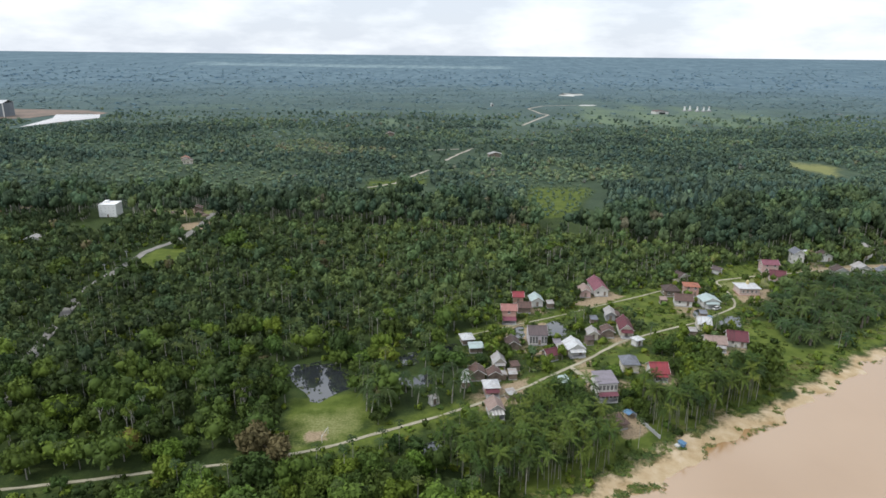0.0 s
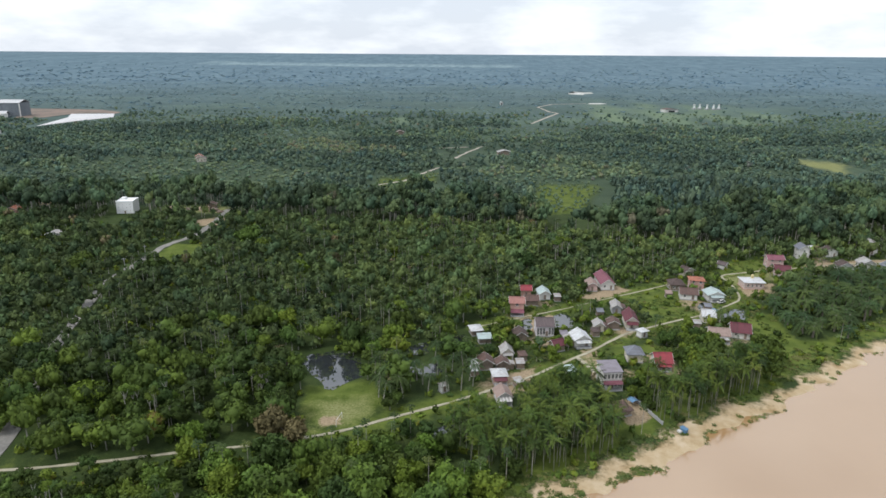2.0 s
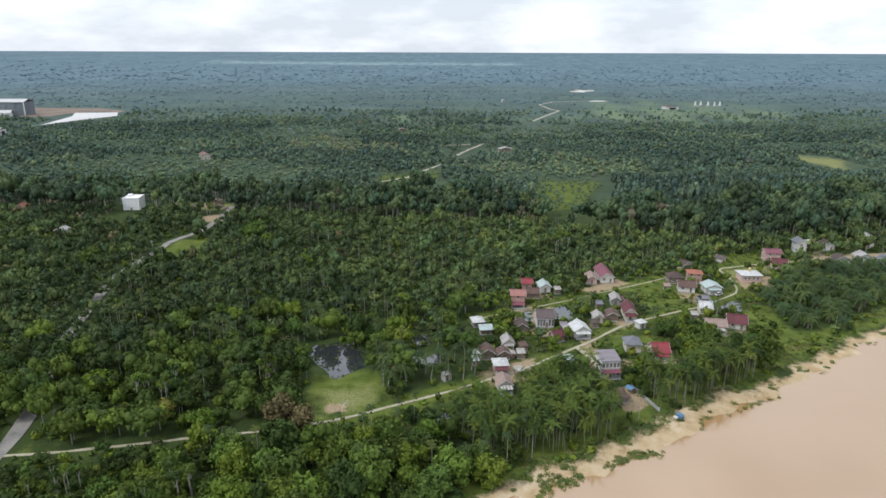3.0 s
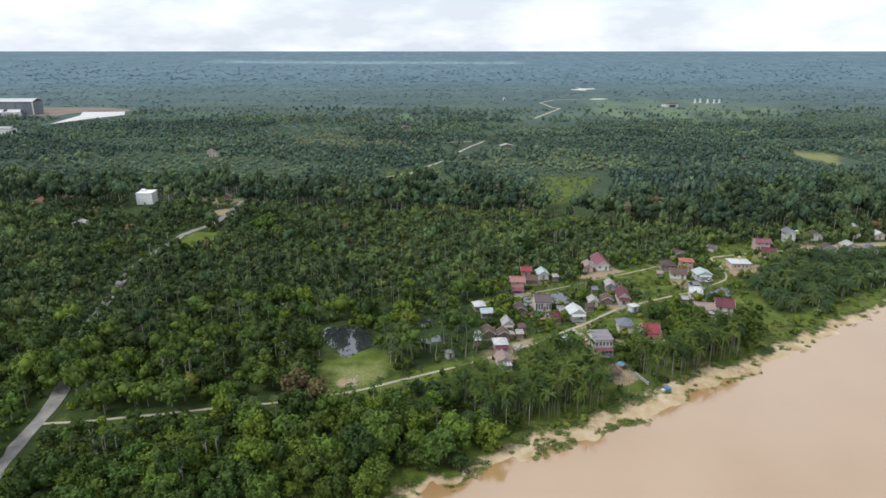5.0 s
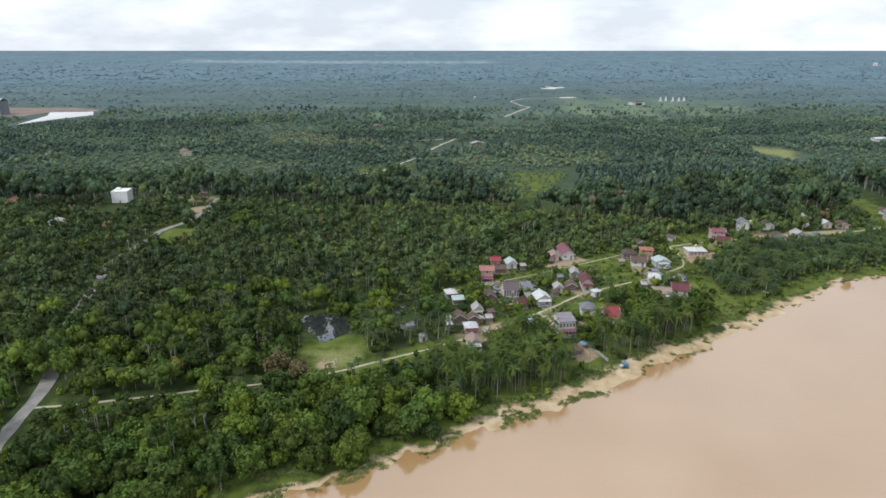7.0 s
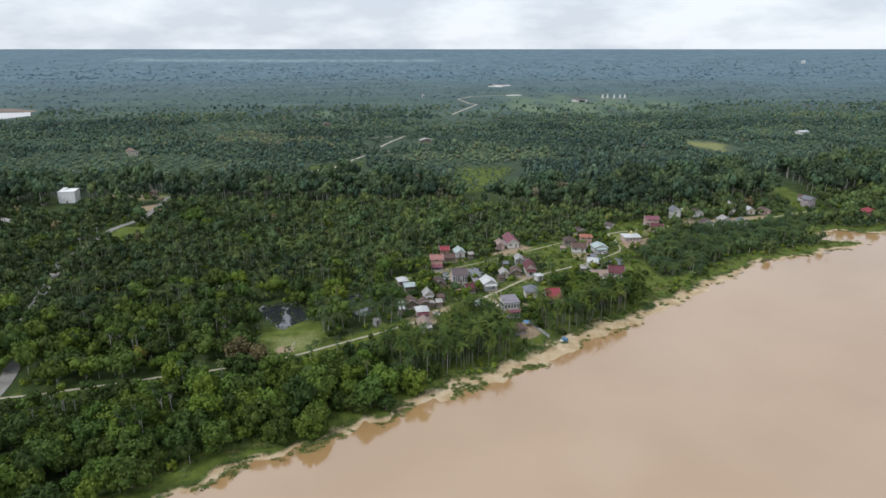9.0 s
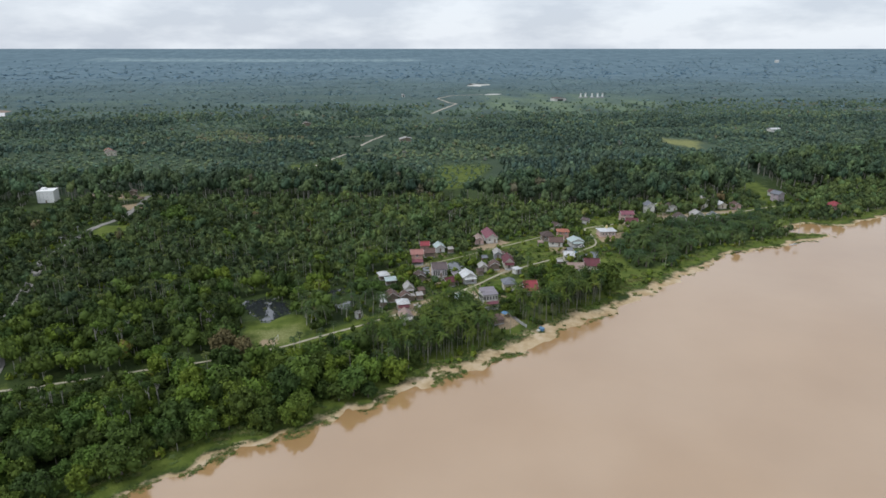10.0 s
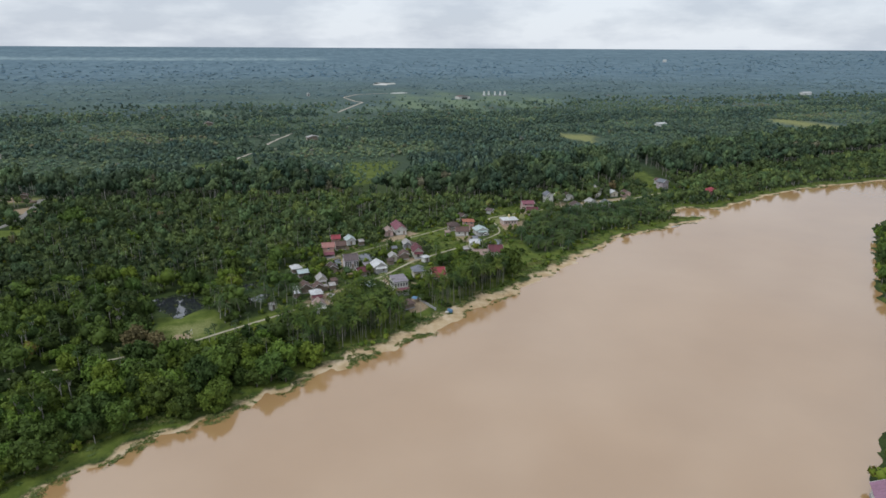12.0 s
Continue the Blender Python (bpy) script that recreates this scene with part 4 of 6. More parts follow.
# prayer house with striped front and a small dome turret
def prayer_house(x, y, yaw):
    H = new("prayer_house")
    H.matrix_world = pose(x, y, 0, 0, 0, yaw)
    tagged(H, "small white prayer house with red stripes and a yellow turret", "prayer house")
    HOUSE_SPOTS.append((x, y, 7))
    bm = bmesh.new()
    box(bm, -5, 5, -4, 4, -0.4, 0.5)
    part("plinth", bm, M["salmon"], H)
    bm = bmesh.new()
    box(bm, -4.6, 4.6, -3.6, 3.6, 0.5, 3.6)
    part("wall", bm, M["white"], H)
    for k in range(3):
        bm = bmesh.new()
        box(bm, -4.68, 4.68, -3.7, 3.68, 0.9 + 0.9 * k, 1.25 + 0.9 * k)
        part("stripe", bm, M["salmon"], H)
    hip(H, "roof", 9.6, 7.6, 3.6, 1.1, 0.5, ROOF["white"])
    bm = bmesh.new()
    box(bm, -0.55, 0.55, -0.55, 0.55, 4.3, 5.5)
    t = part("turret", bm, M["yellow"], H)
    bm = bmesh.new()
    bmesh.ops.create_uvsphere(bm, u_segments=14, v_segments=9, radius=0.66)
    for v in bm.verts:
        v.co.z = v.co.z * (1.15 if v.co.z < 0.5 else 1.15 + 0.7 * (v.co.z - 0.5)) + 5.85
    part("dome", bm, M["yellow"], t, "yellow onion dome", smooth=True)
    for px in (-3, -1, 1, 3):
        window(H, px, -3.7, 1.4, 0.9, 1.4, "s")


prayer_house(145.5, 286, -2)


# the tall white windowless bird house and the plantation mill
def bird_house(x, y, yaw):
    H = new("bird_house")
    H.matrix_world = pose(x, y, 0, 0, 0, yaw) @ Matrix.Diagonal((0.74, 0.74, 0.9, 1))
    tagged(H, "tall white windowless block with a stair turret among trees", "building")
    HOUSE_SPOTS.append((x, y, 6.5))
    bm = bmesh.new()
    box(bm, -7.5, 7.5, -8, 8, -0.4, 9.0)
    part("wall", bm, M["lime"], H)
    bm = bmesh.new()
    for a in ((-7.7, 7.7, -8.2, -7.8), (-7.7, 7.7, 7.8, 8.2), (-7.7, -7.3, -7.8, 7.8), (7.3, 7.7, -7.8, 7.8)):
        box(bm, *a, 9.0, 9.6)
    part("parapet", bm, M["lime"], H)
    bm = bmesh.new()
    box(bm, -6, -2.5, 2, 7, 9.0, 10.6)
    part("stair_turret", bm, M["lime"], H)
    for k in range(3):
        for i in range(4):
            bm = bmesh.new()
            box(bm, -5.6 + i * 3.5, -5.2 + i * 3.5, -8.05, -7.95, 2.2 + 2.4 * k, 2.5 + 2.4 * k)
            part("vent", bm, M["dark"], H)
    bm = bmesh.new()
    box(bm, -0.7, 0.7, -8.1, -7.95, -0.2, 2.1)
    part("door", bm, M["plank"], H)


bird_house(-224, 428, 6)


def mill(x, y, yaw):
    H = new("mill")
    H.matrix_world = pose(x, y, 0, 0, 0, yaw)
    tagged(H, "distant grey mill with long white-roofed halls", "factory")
    for k, (px, py, w, d, h) in enumerate(((0, 0, 30, 150, 22), (28, 52, 12, 20, 6), (30, 24, 14, 22, 6), (28, -8, 12, 24, 6), (30, -46, 14, 28, 7))):
        bm = bmesh.new()
        box(bm, px - w / 2, px + w / 2, py - d / 2, py + d / 2, -0.5, h)
        hall = part("hall", bm, M["slate_wall"], H)
        for i in range(max(2, int(d / 15)) + 1):
            q = py - d / 2 + d * i / max(2, int(d / 15))
            bm = bmesh.new()
            box(bm, px + w / 2 - 0.2, px + w / 2 + 0.6, q - 0.8, q + 0.8, -0.5, h - 0.1)
            part("pilaster", bm, M["white"] if i == max(2, int(d / 15)) else M["slate_wall"], hall)
        gable(hall, "hall_roof", w, d, h, 4, 1.0, ROOF["white"], 0.3, py, px)
        for i in range(6):
            bm = bmesh.new()
            box(bm, px + w / 2 - 0.1, px + w / 2 + 0.15, py - d / 2 + d * (i + 0.2) / 6, py - d / 2 + d * (i + 0.8) / 6, h * 0.35, h * 0.75)
            part("bay_opening", bm, M["slate_wall"], hall)
    for px, py in ((46, 66), (47, 50)):
        bm = bmesh.new()
        tube(bm, (px, py, -0.5), (px, py, 8), 6, 6, 18)
        part("storage_tank", bm, M["white"], H)
    bm = bmesh.new()
    box(bm, 60, 74, -30, 10, -0.5, 7)
    part("office_block", bm, M["cream"], H)


mill(-782, 1085, -88)
sheet("ground_yard", [(-700, 1040), (-660, 1060), (-648, 1128), (-600, 1142), (-580, 1120), (-582, 1160), (-640, 1205), (-780, 1222), (-790, 1160), (-735, 1130)], 0.30, M["red_soil"], "bare reddish soil yard beside the mill", "yard")
sheet("water_bend", [(-597, 933), (-579, 1006), (-552, 1070), (-580, 1130), (-650, 1120), (-622, 1060)], 0.5, M["far_water"], "bright distant bend of the river", "river")
sheet("ground_sand", [(318, 1760), (326, 1800), (352, 1812), (350, 1880), (372, 1830), (398, 1850), (392, 1792), (362, 1770), (352, 1730)], 0.45, M["sand"], "distant patch of white sand", "sand")
sheet("ground_sand_near", [(300, 1424), (312, 1448), (338, 1450), (345, 1436), (330, 1422)], 0.45, M["sand"], "distant strip of white sand", "sand")


def far_block(x, y, w, d, h, yaw, roof, label, name="warehouse"):
    H = new(name)
    H.matrix_world = pose(x, y, float(ground_height(np.array([(x, y)]))[0]), 0, 0, yaw)
    tagged(H, label, "warehouse")
    HOUSE_SPOTS.append((x, y, 0.6 * max(w, d)))
    bm = bmesh.new()
    box(bm, -w / 2, w / 2, -d / 2, d / 2, -1, h)
    part("wall", bm, M["white"], H)
    gable(H, "roof", w, d, h, h * 0.3, 0.5, ROOF[roof], 0.2)
    bm = bmesh.new()
    box(bm, -w / 4, w / 4, -d / 2 - 0.1, -d / 2 + 0.05, 0, h * 0.7)
    part("door", bm, M["dark"], H)


far_block(-596, 826, 12, 34, 7, 84, "zinc", "distant long cream shed at the plantation edge")
far_block(546, 722, 9, 14, 4, 95, "white", "distant white-roofed shed in the plantation")
far_block(1250, 1190, 10, 26, 5, 92, "white", "distant long white shed")
far_block(1990, 2860, 11, 15, 9, 80, "white", "far white building on the plain")
far_block(112, 1395, 5, 6, 5, 10, "white", "far white house in the fields")
far_block(420, 1250, 26, 18, 5, 12, "rust", "distant brown-roofed hall beside the masts")


def mast(x, y):
    H = new("mast")
    H.matrix_world = pose(x, y, 0, 0, 0, 20)
    tagged(H, "tall white mast on a cleared plot", "mast", "white masts")
    for sx, sy in ((-1, -1), (1, -1), (1, 1), (-1, 1)):
        bm = bmesh.new()
        tube(bm, (sx * 1.5, sy * 1.5, -0.3), (sx * 0.5, sy * 0.5, 8.6), 0.6, 0.45, 5)
        part("leg", bm, M["lime"], H)
    bm = bmesh.new()
    box(bm, -1.4, 1.4, -1.4, 1.4, 8.4, 10)
    part("head", bm, M["white"], H)
    bm = bmesh.new()
    box(bm, -3.5, 3.5, -3, 3, -0.3, 2.2)
    part("base_block", bm, M["grey"], H)


for px, py in ((489, 1310), (502, 1316), (513, 1306), (525, 1304), (538, 1310)):
    mast(px, py)


# ---- small things by the village ----
def utility_pole(x, y, yaw, h=9.0):
    H = new("utility_pole")
    H.matrix_world = pose(x, y, 0, 0, 0, yaw)
    tagged(H, "grey concrete utility pole beside the road", "pole", "utility poles")
    bm = bmesh.new()
    tube(bm, (0, 0, -0.6), (0, 0, h), 0.19, 0.12, 8)
    part("shaft", bm, M["grey"], H)
    bm = bmesh.new()
    box(bm, -0.9, 0.9, -0.06, 0.06, h - 0.7, h - 0.55)
    arm = part("cross_arm", bm, M["steel"], H)
    for px in (-0.8, 0, 0.8):
        bm = bmesh.new()
        tube(bm, (px, 0, h - 0.55), (px, 0, h - 0.3), 0.06, 0.05, 6)
        part("insulator", bm, M["white"], arm)


for px, py, a in ((-162.5, 318, 0), (-163, 296, 5)):
    utility_pole(px, py, a)


def boat(x, y, yaw, colour, label):
    """A slim wooden river boat with an open hull and two thwarts."""
    H = new("boat")
    H.matrix_world = pose(x, y, WATER_Z, 0, 0, yaw)
    tagged(H, label, "boat", "river boats")
    bm = bmesh.new()
    outer, inner = [], []
    for k in range(9):
        u = k / 8 * 2 - 1
        b = 0.62 * (1 - abs(u) ** 2.4) + 0.04
        z = 0.42 + 0.25 * abs(u) ** 3
        outer.append([bm.verts.new((3.2 * u, s * b * q, zz)) for s, q, zz in ((-1, 1, z), (-1, 0.6, -0.15), (1, 0.6, -0.15), (1, 1, z))])
        inner.append([bm.verts.new((3.1 * u, s * b * q * 0.86, zz)) for s, q, zz in ((-1, 1, z), (-1, 0.6, -0.02), (1, 0.6, -0.02), (1, 1, z))])
    for k in range(8):
        for i in range(3):
            bm.faces.new((outer[k][i], outer[k + 1][i], outer[k + 1][i + 1], outer[k][i + 1]))
            bm.faces.new((inner[k][i + 1], inner[k + 1][i + 1], inner[k + 1][i], inner[k][i]))
        for i in (0, 3):
            bm.faces.new((outer[k][i], inner[k][i], inner[k + 1][i], outer[k + 1][i]))
    for k in (0, 8):
        bm.faces.new(outer[k])
    part("hull", bm, M[colour], H)
    for px in (-1.2, 1.1):
        bm = bmesh.new()
        box(bm, px - 0.14, px + 0.14, -0.5, 0.5, 0.25, 0.30)
        part("thwart", bm, M["plank"], H)


boat(207, 247.2, 24, "plank", "slim wooden boat moored at the bank")
boat(246, 255.5, 12, "white", "pale wooden boat at the muddy bank")


def raft_hut(x, y, yaw):
    """A floating wash hut of blue sheet on logs, with a gangplank."""
    H = new("raft_hut")
    H.matrix_world = pose(x, y, WATER_Z, 0, 0, yaw) @ Matrix.Diagonal((0.6, 0.6, 0.75, 1))
    tagged(H, "small floating hut of blue sheet with a white side", "hut")
    for k in range(5):
        bm = bmesh.new()
        tube(bm, (-2.2 + k * 1.1, -2.4, 0.05), (-2.2 + k * 1.1, 2.4, 0.05), 0.22, 0.22, 7)
        part("log", bm, M["plank"], H)
    bm = bmesh.new()
    box(bm, -2.5, 2.5, -2.2, 2.2, 0.26, 0.34)
    part("deck", bm, M["plank"], H)
    bm = bmesh.new()
    box(bm, -0.2, 2.1, -1.5, 1.5, 0.34, 2.2)
    part("wall", bm, M["blue"], H)
    bm = bmesh.new()
    slab(bm, [(-0.4, -1.8, 2.3), (2.4, -1.8, 2.3), (2.4, 1.8, 2.6), (-0.4, 1.8, 2.6)], 0.06)
    part("roof", bm, M["blue"], H)
    bm = bmesh.new()
    box(bm, -2.2, -0.5, -0.2, 1.9, 0.34, 1.6)
    part("wash_stall", bm, M["white"], H, "white panelled stall")
    bm = bmesh.new()
    box(bm, -0.4, 0.4, 2.4, 9.0, 0.3, 0.38)
    part("gangplank", bm, M["plank"], H)


raft_hut(69, 160, 35)


def shelter(x, y, yaw, roof, label):
    H = new("shelter")
    H.matrix_world = pose(x, y, 0, 0, 0, yaw) @ Matrix.Diagonal((0.8, 0.8, 0.9, 1))
    tagged(H, label, "shelter")
    HOUSE_SPOTS.append((x, y, 3))
    for sx in (-1, 1):
        for sy in (-1, 1):
            bm = bmesh.new()
            tube(bm, (sx * 1.4, sy * 1.4, -0.4), (sx * 1.4, sy * 1.4, 2.26), 0.07, 0.07, 6)
            part("post", bm, M["plank"], H)
    bm = bmesh.new()
    for s in (-1, 1):
        ring = [(0, -1.7, 2.7), (s * 1.8, -1.7, 2.15), (s * 1.8, 1.7, 2.15), (0, 1.7, 2.7)]
        slab(bm, ring if s < 0 else ring[::-1], 0.05)
    part("canopy", bm, M[roof], H)


shelter(58, 175, 30, "blue", "open shelter with a blue tarpaulin roof")
shelter(114.5, 251.5, 30, "blue", "small shelter with a blue tarpaulin by the houses")


def wall_fence(x0, y0, x1, y1, label):
    H = new("garden_wall")
    tagged(H, label, "wall")
    a, b = Vector((x0, y0, 0)), Vector((x1, y1, 0))
    d = (b - a).normalized()
    s = Vector((-d.y, d.x, 0)) * 0.12
    bm = bmesh.new()
    slab(bm, [(*(p + q).to_2d(), 1.1) for p, q in ((a, s), (a, -s), (b, -s), (b, s))], 1.9)
    part("panel", bm, M["grey"], H)
    for k in range(6):
        p = a.lerp(b, k / 5)
        bm = bmesh.new()
        box(bm, p.x - 0.18, p.x + 0.18, p.y - 0.18, p.y + 0.18, -0.6, 1.35)
        part("pillar", bm, M["grey"], H)


wall_fence(59.5, 178, 64, 163.5, "grey cement garden wall down to the bank")


def car(x, y, yaw, colour, label):
    H = new("car")
    H.matrix_world = pose(x, y, 0.1, 0, 0, yaw)
    tagged(H, label, "car")
    bm = bmesh.new()
    v = box(bm, -2.1, 2.1, -0.85, 0.85, 0.3, 0.95)
    bmesh.ops.bevel(bm, geom=bm.edges[:], offset=0.12, segments=2, affect="EDGES")
    body = part("body", bm, M[colour], H, smooth=False)
    bm = bmesh.new()
    v = box(bm, -1.5, 1.1, -0.76, 0.76, 0.9, 1.5)
    for k in v[4:]:
        k.co.x *= 0.72
        k.co.y *= 0.85
    cab = part("cabin", bm, M["glass"], H)
    bm = bmesh.new()
    box(bm, -1.05, 0.75, -0.62, 0.62, 1.49, 1.54)
    part("cabin_roof", bm, M[colour], cab)
    for sx in (-1.3, 1.3):
        for sy in (-0.8, 0.8):
            bm = bmesh.new()
            tube(bm, (sx, sy - 0.1, 0.32), (sx, sy + 0.1, 0.32), 0.32, 0.32, 14)
            part("wheel", bm, M["dark"], H)


car(122.5, 264.6, 30, "white", "white car parked beside the mint-roofed house")


def goal(x, y, yaw):
    H = new("football_goal")
    H.matrix_world = pose(x, y, 0, 0, 0, yaw)
    tagged(H, "white wooden goal frame at the end of the meadow", "goal")
    for a, b in (((-2.4, 0, -0.2), (-2.4, 0, 2.2)), ((2.4, 0, -0.2), (2.4, 0, 2.2)), ((-2.4, 0, 2.2), (2.4, 0, 2.2))):
        bm = bmesh.new()
        tube(bm, a, b, 0.08, 0.08, 8)
        part("bar", bm, M["white"], H)


goal(-34.5, 163, 78)


def soil_heap(x, y, r, h, seed, material="soil"):
    """A lumpy tipped heap of earth."""
    g = np.random.RandomState(seed)
    bm = bmesh.new()
    bmesh.ops.create_icosphere(bm, subdivisions=3, radius=1.0)
    for v in bm.verts:
        k = 1 + 0.35 * noise.noise(v.co * 1.7 + Vector((seed, 0, 0)))
        v.co = Vector((v.co.x * r * k, v.co.y * r * k * 0.8, max(-0.3, v.co.z * h * k)))
    H = part("spoil_mound", bm, M[material], None, smooth=True)
    H.matrix_world = pose(x, y, 0, 0, 0, seed * 40)
    return tagged(H, "tipped heap of brown earth in the yard", "heap", "earth heaps")


for k, (px, py, r, h) in enumerate(((-166, 432, 4, 2.2), (-174, 436, 5, 2.6), (-183, 433, 3.5, 1.8), (-196, 438, 4.5, 2.0), (-160, 428, 2.6, 1.4))):
    soil_heap(px, py, r, h, k + 1, "soil" if k % 2 else "red_soil")
house(-170, 441, 8, 7, 5, 2.6, 1.2, "rust", "plank", "timber site shed with a rusty roof in the yard")
house(-3, 182.5, 30, 2.4, 2.6, 2.2, 0.7, "zinc", "white", "tiny white roadside hut under the palms", "hip", windows=False, over=0.3)
house(-66, 872, 10, 12, 9, 3.5, 2.0, "rust", "plank", "distant brown-roofed farmhouse among trees")
house(-250, 640, 20, 10, 8, 3.2, 2.0, "rust", "cream", "distant house with a rusty roof in the plantation")
house(-258, 655, 15, 8, 7, 3.0, 1.8, "orange", "cream", "distant house with an orange roof in the plantation")
house(60, 700, 10, 16, 8, 3.2, 1.8, "zinc", "plank", "long low shed with a zinc roof by the track")

# ---- vegetation ----
def ico(sub):
    bm = bmesh.new()
    bmesh.ops.create_icosphere(bm, subdivisions=sub, radius=1.0)
    bm.verts.ensure_lookup_table()
    V = np.array([v.co for v in bm.verts])
    F = np.array([[v.index for v in f.verts] for f in bm.faces])
    bm.free()
    return V, F


ICO = {1: ico(1), 2: ico(2)}


def crown(seed, lobes, sub, leaves, leaf, flat=0.78, spread=0.62, low=0.35, lobe=(0.34, 0.56)):
    """A crown of radius 1 about the origin: uneven lobes and loose leaf clumps standing off them."""
    r = np.random.RandomState(seed)
    Vs, Fs, n = [], [], 0
    V0, F0 = ICO[sub]
    C, R = [], []
    for k in range(lobes):
        a, q = r.uniform(0, 6.283), spread * math.sqrt(r.uniform(0.05, 1))
        c = np.array([q * math.cos(a), q * math.sin(a), flat * r.uniform(-low, 0.55) * (1.15 - q * 0.7)])
        rad = r.uniform(*lobe)
        if k == 0:
            c, rad = np.array([0, 0, 0.0]), 0.58
        V = V0 * (1 + r.uniform(-0.24, 0.24, (len(V0), 1))) * rad * np.array([1, 1, flat]) + c
        Vs.append((V - c) * 0.77 + c)
        Fs.append(F0 + n)
        n += len(V)
        C.append(c)
        R.append(rad)
    solid = sum(len(f) for f in Fs)
    C, R = np.array(C), np.array(R)
    pick = r.randint(0, lobes, leaves)
    d = r.normal(size=(leaves, 3))
    d[:, 2] = np.abs(d[:, 2]) * 1.1 - 0.35
    d /= np.linalg.norm(d, axis=1)[:, None]
    p = C[pick] + d * R[pick][:, None] * np.array([1, 1, flat]) * r.uniform(0.72, 1.22, (leaves, 1))
    nrm = d + r.normal(size=(leaves, 3)) * 0.65
    nrm /= np.linalg.norm(nrm, axis=1)[:, None]
    t = np.cross(nrm, r.normal(size=(leaves, 3)))
    t /= np.linalg.norm(t, axis=1)[:, None]
    b = np.cross(nrm, t)
    s = leaf * r.uniform(0.6, 1.4, (leaves, 1))
    tri = np.stack([p + t * s, p - t * s * 0.6 + b * s * 0.9, p - t * s * 0.6 - b * s * 0.9], 1).reshape(-1, 3)
    Vs.append(tri)
    Fs.append(np.arange(3 * leaves).reshape(-1, 3) + n)
    return np.concatenate(Vs), np.concatenate(Fs), solid


def stem(h0, h1, r0, r1, sides=3, lean=(0, 0)):
    a = np.arange(sides) * 6.2832 / sides
    V = np.concatenate([np.stack([r0 * np.cos(a), r0 * np.sin(a), np.full(sides, h0)], 1),
                        np.stack([r1 * np.cos(a) + lean[0], r1 * np.sin(a) + lean[1], np.full(sides, h1)], 1)])
    F = []
    for i in range(sides):
        j = (i + 1) % sides
        F += [(i, j, sides + j), (i, sides + j, sides + i)]
    return V, np.array(F)


def fronds(seed, count, length, rise, droop, leaflets, width, z):
    """Feather leaves about the top of a palm stem: a rib and separate leaflets."""
    r = np.random.RandomState(seed)
    V, F = [], []
    for k in range(count):
        a = 6.283 * (k * 0.382 + r.uniform(-0.04, 0.04))
        up = rise * r.uniform(-0.35, 1.0)
        L = length * r.uniform(0.8, 1.1)
        out, side = np.array([math.cos(a), math.sin(a), 0]), np.array([-math.sin(a), math.cos(a), 0])

        def at(u):
            return out * L * (u - 0.12 * u * u) + np.array([0, 0, z + up * u * L * 0.55 - droop * L * u * u])
        for j in range(leaflets):
            u0, u1 = j / leaflets, (j + 0.85) / leaflets
            p, q = at(0.08 + 0.92 * u0), at(0.08 + 0.92 * u1)
            w = width * (1 - 0.75 * abs(u0 - 0.35) / 0.65) * r.uniform(0.8, 1.15)
            for s in (-1, 1):
                tip = (p + q) / 2 + side * s * w + out * w * 0.35 + np.array([0, 0, -w * r.uniform(0.25, 0.6)])
                i = len(V)
                V += [p, q, tip]
                F.append((i, i + 1, i + 2) if s < 0 else (i, i + 2, i + 1))
    return np.array(V), np.array(F)


def arrays_to_part(name, V, F, material, parent, smooth=None):
    ob = new(name, mesh_np(name, V, F, [material], smooth=smooth))
    ob.parent = parent
    return ob


def broad_tree(seed, h, r, material="leaf"):
    H = new("tree")
    rng = random.Random(seed)
    bm = bmesh.new()
    z1 = h - r * 1.25
    tube(bm, (0, 0, -0.5), (0.2, 0.1, z1), 0.26, 0.17, 7)
    for k in range(5):
        a = k * 1.26 + rng.uniform(-0.3, 0.3)
        tube(bm, (0.2, 0.1, z1 - 0.3), (r * 0.55 * math.cos(a), r * 0.55 * math.sin(a), z1 + r * rng.uniform(0.4, 0.8)), 0.13, 0.04, 5)
    part("trunk", bm, M["bark"], H)
    V, F, solid = crown(seed, 18, 1, 1150, 0.098, flat=0.95, spread=0.72, low=0.95, lobe=(0.22, 0.42))
    V = V * r * np.array([1, 1, 1.12]) + np.array([0, 0, h - r * 0.95])
    arrays_to_part("crown", V, F, M[material], H)
    return H


def oil_palm(seed, h, L):
    H = new("oil_palm")
    bm = bmesh.new()
    tube(bm, (0, 0, -0.5), (0, 0, h), 0.42, 0.34, 8)
    part("trunk", bm, M["bark"], H)
    V, F = fronds(seed, 30, L, 1.25, 0.55, 11, 0.75, h)
    arrays_to_part("crown", V, F, M["palm"], H)
    return H


def coconut_palm(seed, h, L, material="palm"):
    H = new("coconut_palm")
    bm = bmesh.new()
    pts = [(0, 0, -0.5), (0.25, 0, h * 0.35), (0.7, 0.1, h * 0.7), (1.2, 0.2, h)]
    for k in range(3):
        tube(bm, pts[k], pts[k + 1], 0.22 - 0.03 * k, 0.19 - 0.03 * k, 7)
    part("trunk", bm, M["pale_bark"], H)
    V, F = fronds(seed, 20, L, 1.1, 0.75, 12, 0.6, h)
    arrays_to_part("crown", V + np.array([1.2, 0.2, 0]), F, M[material], H)
    return H


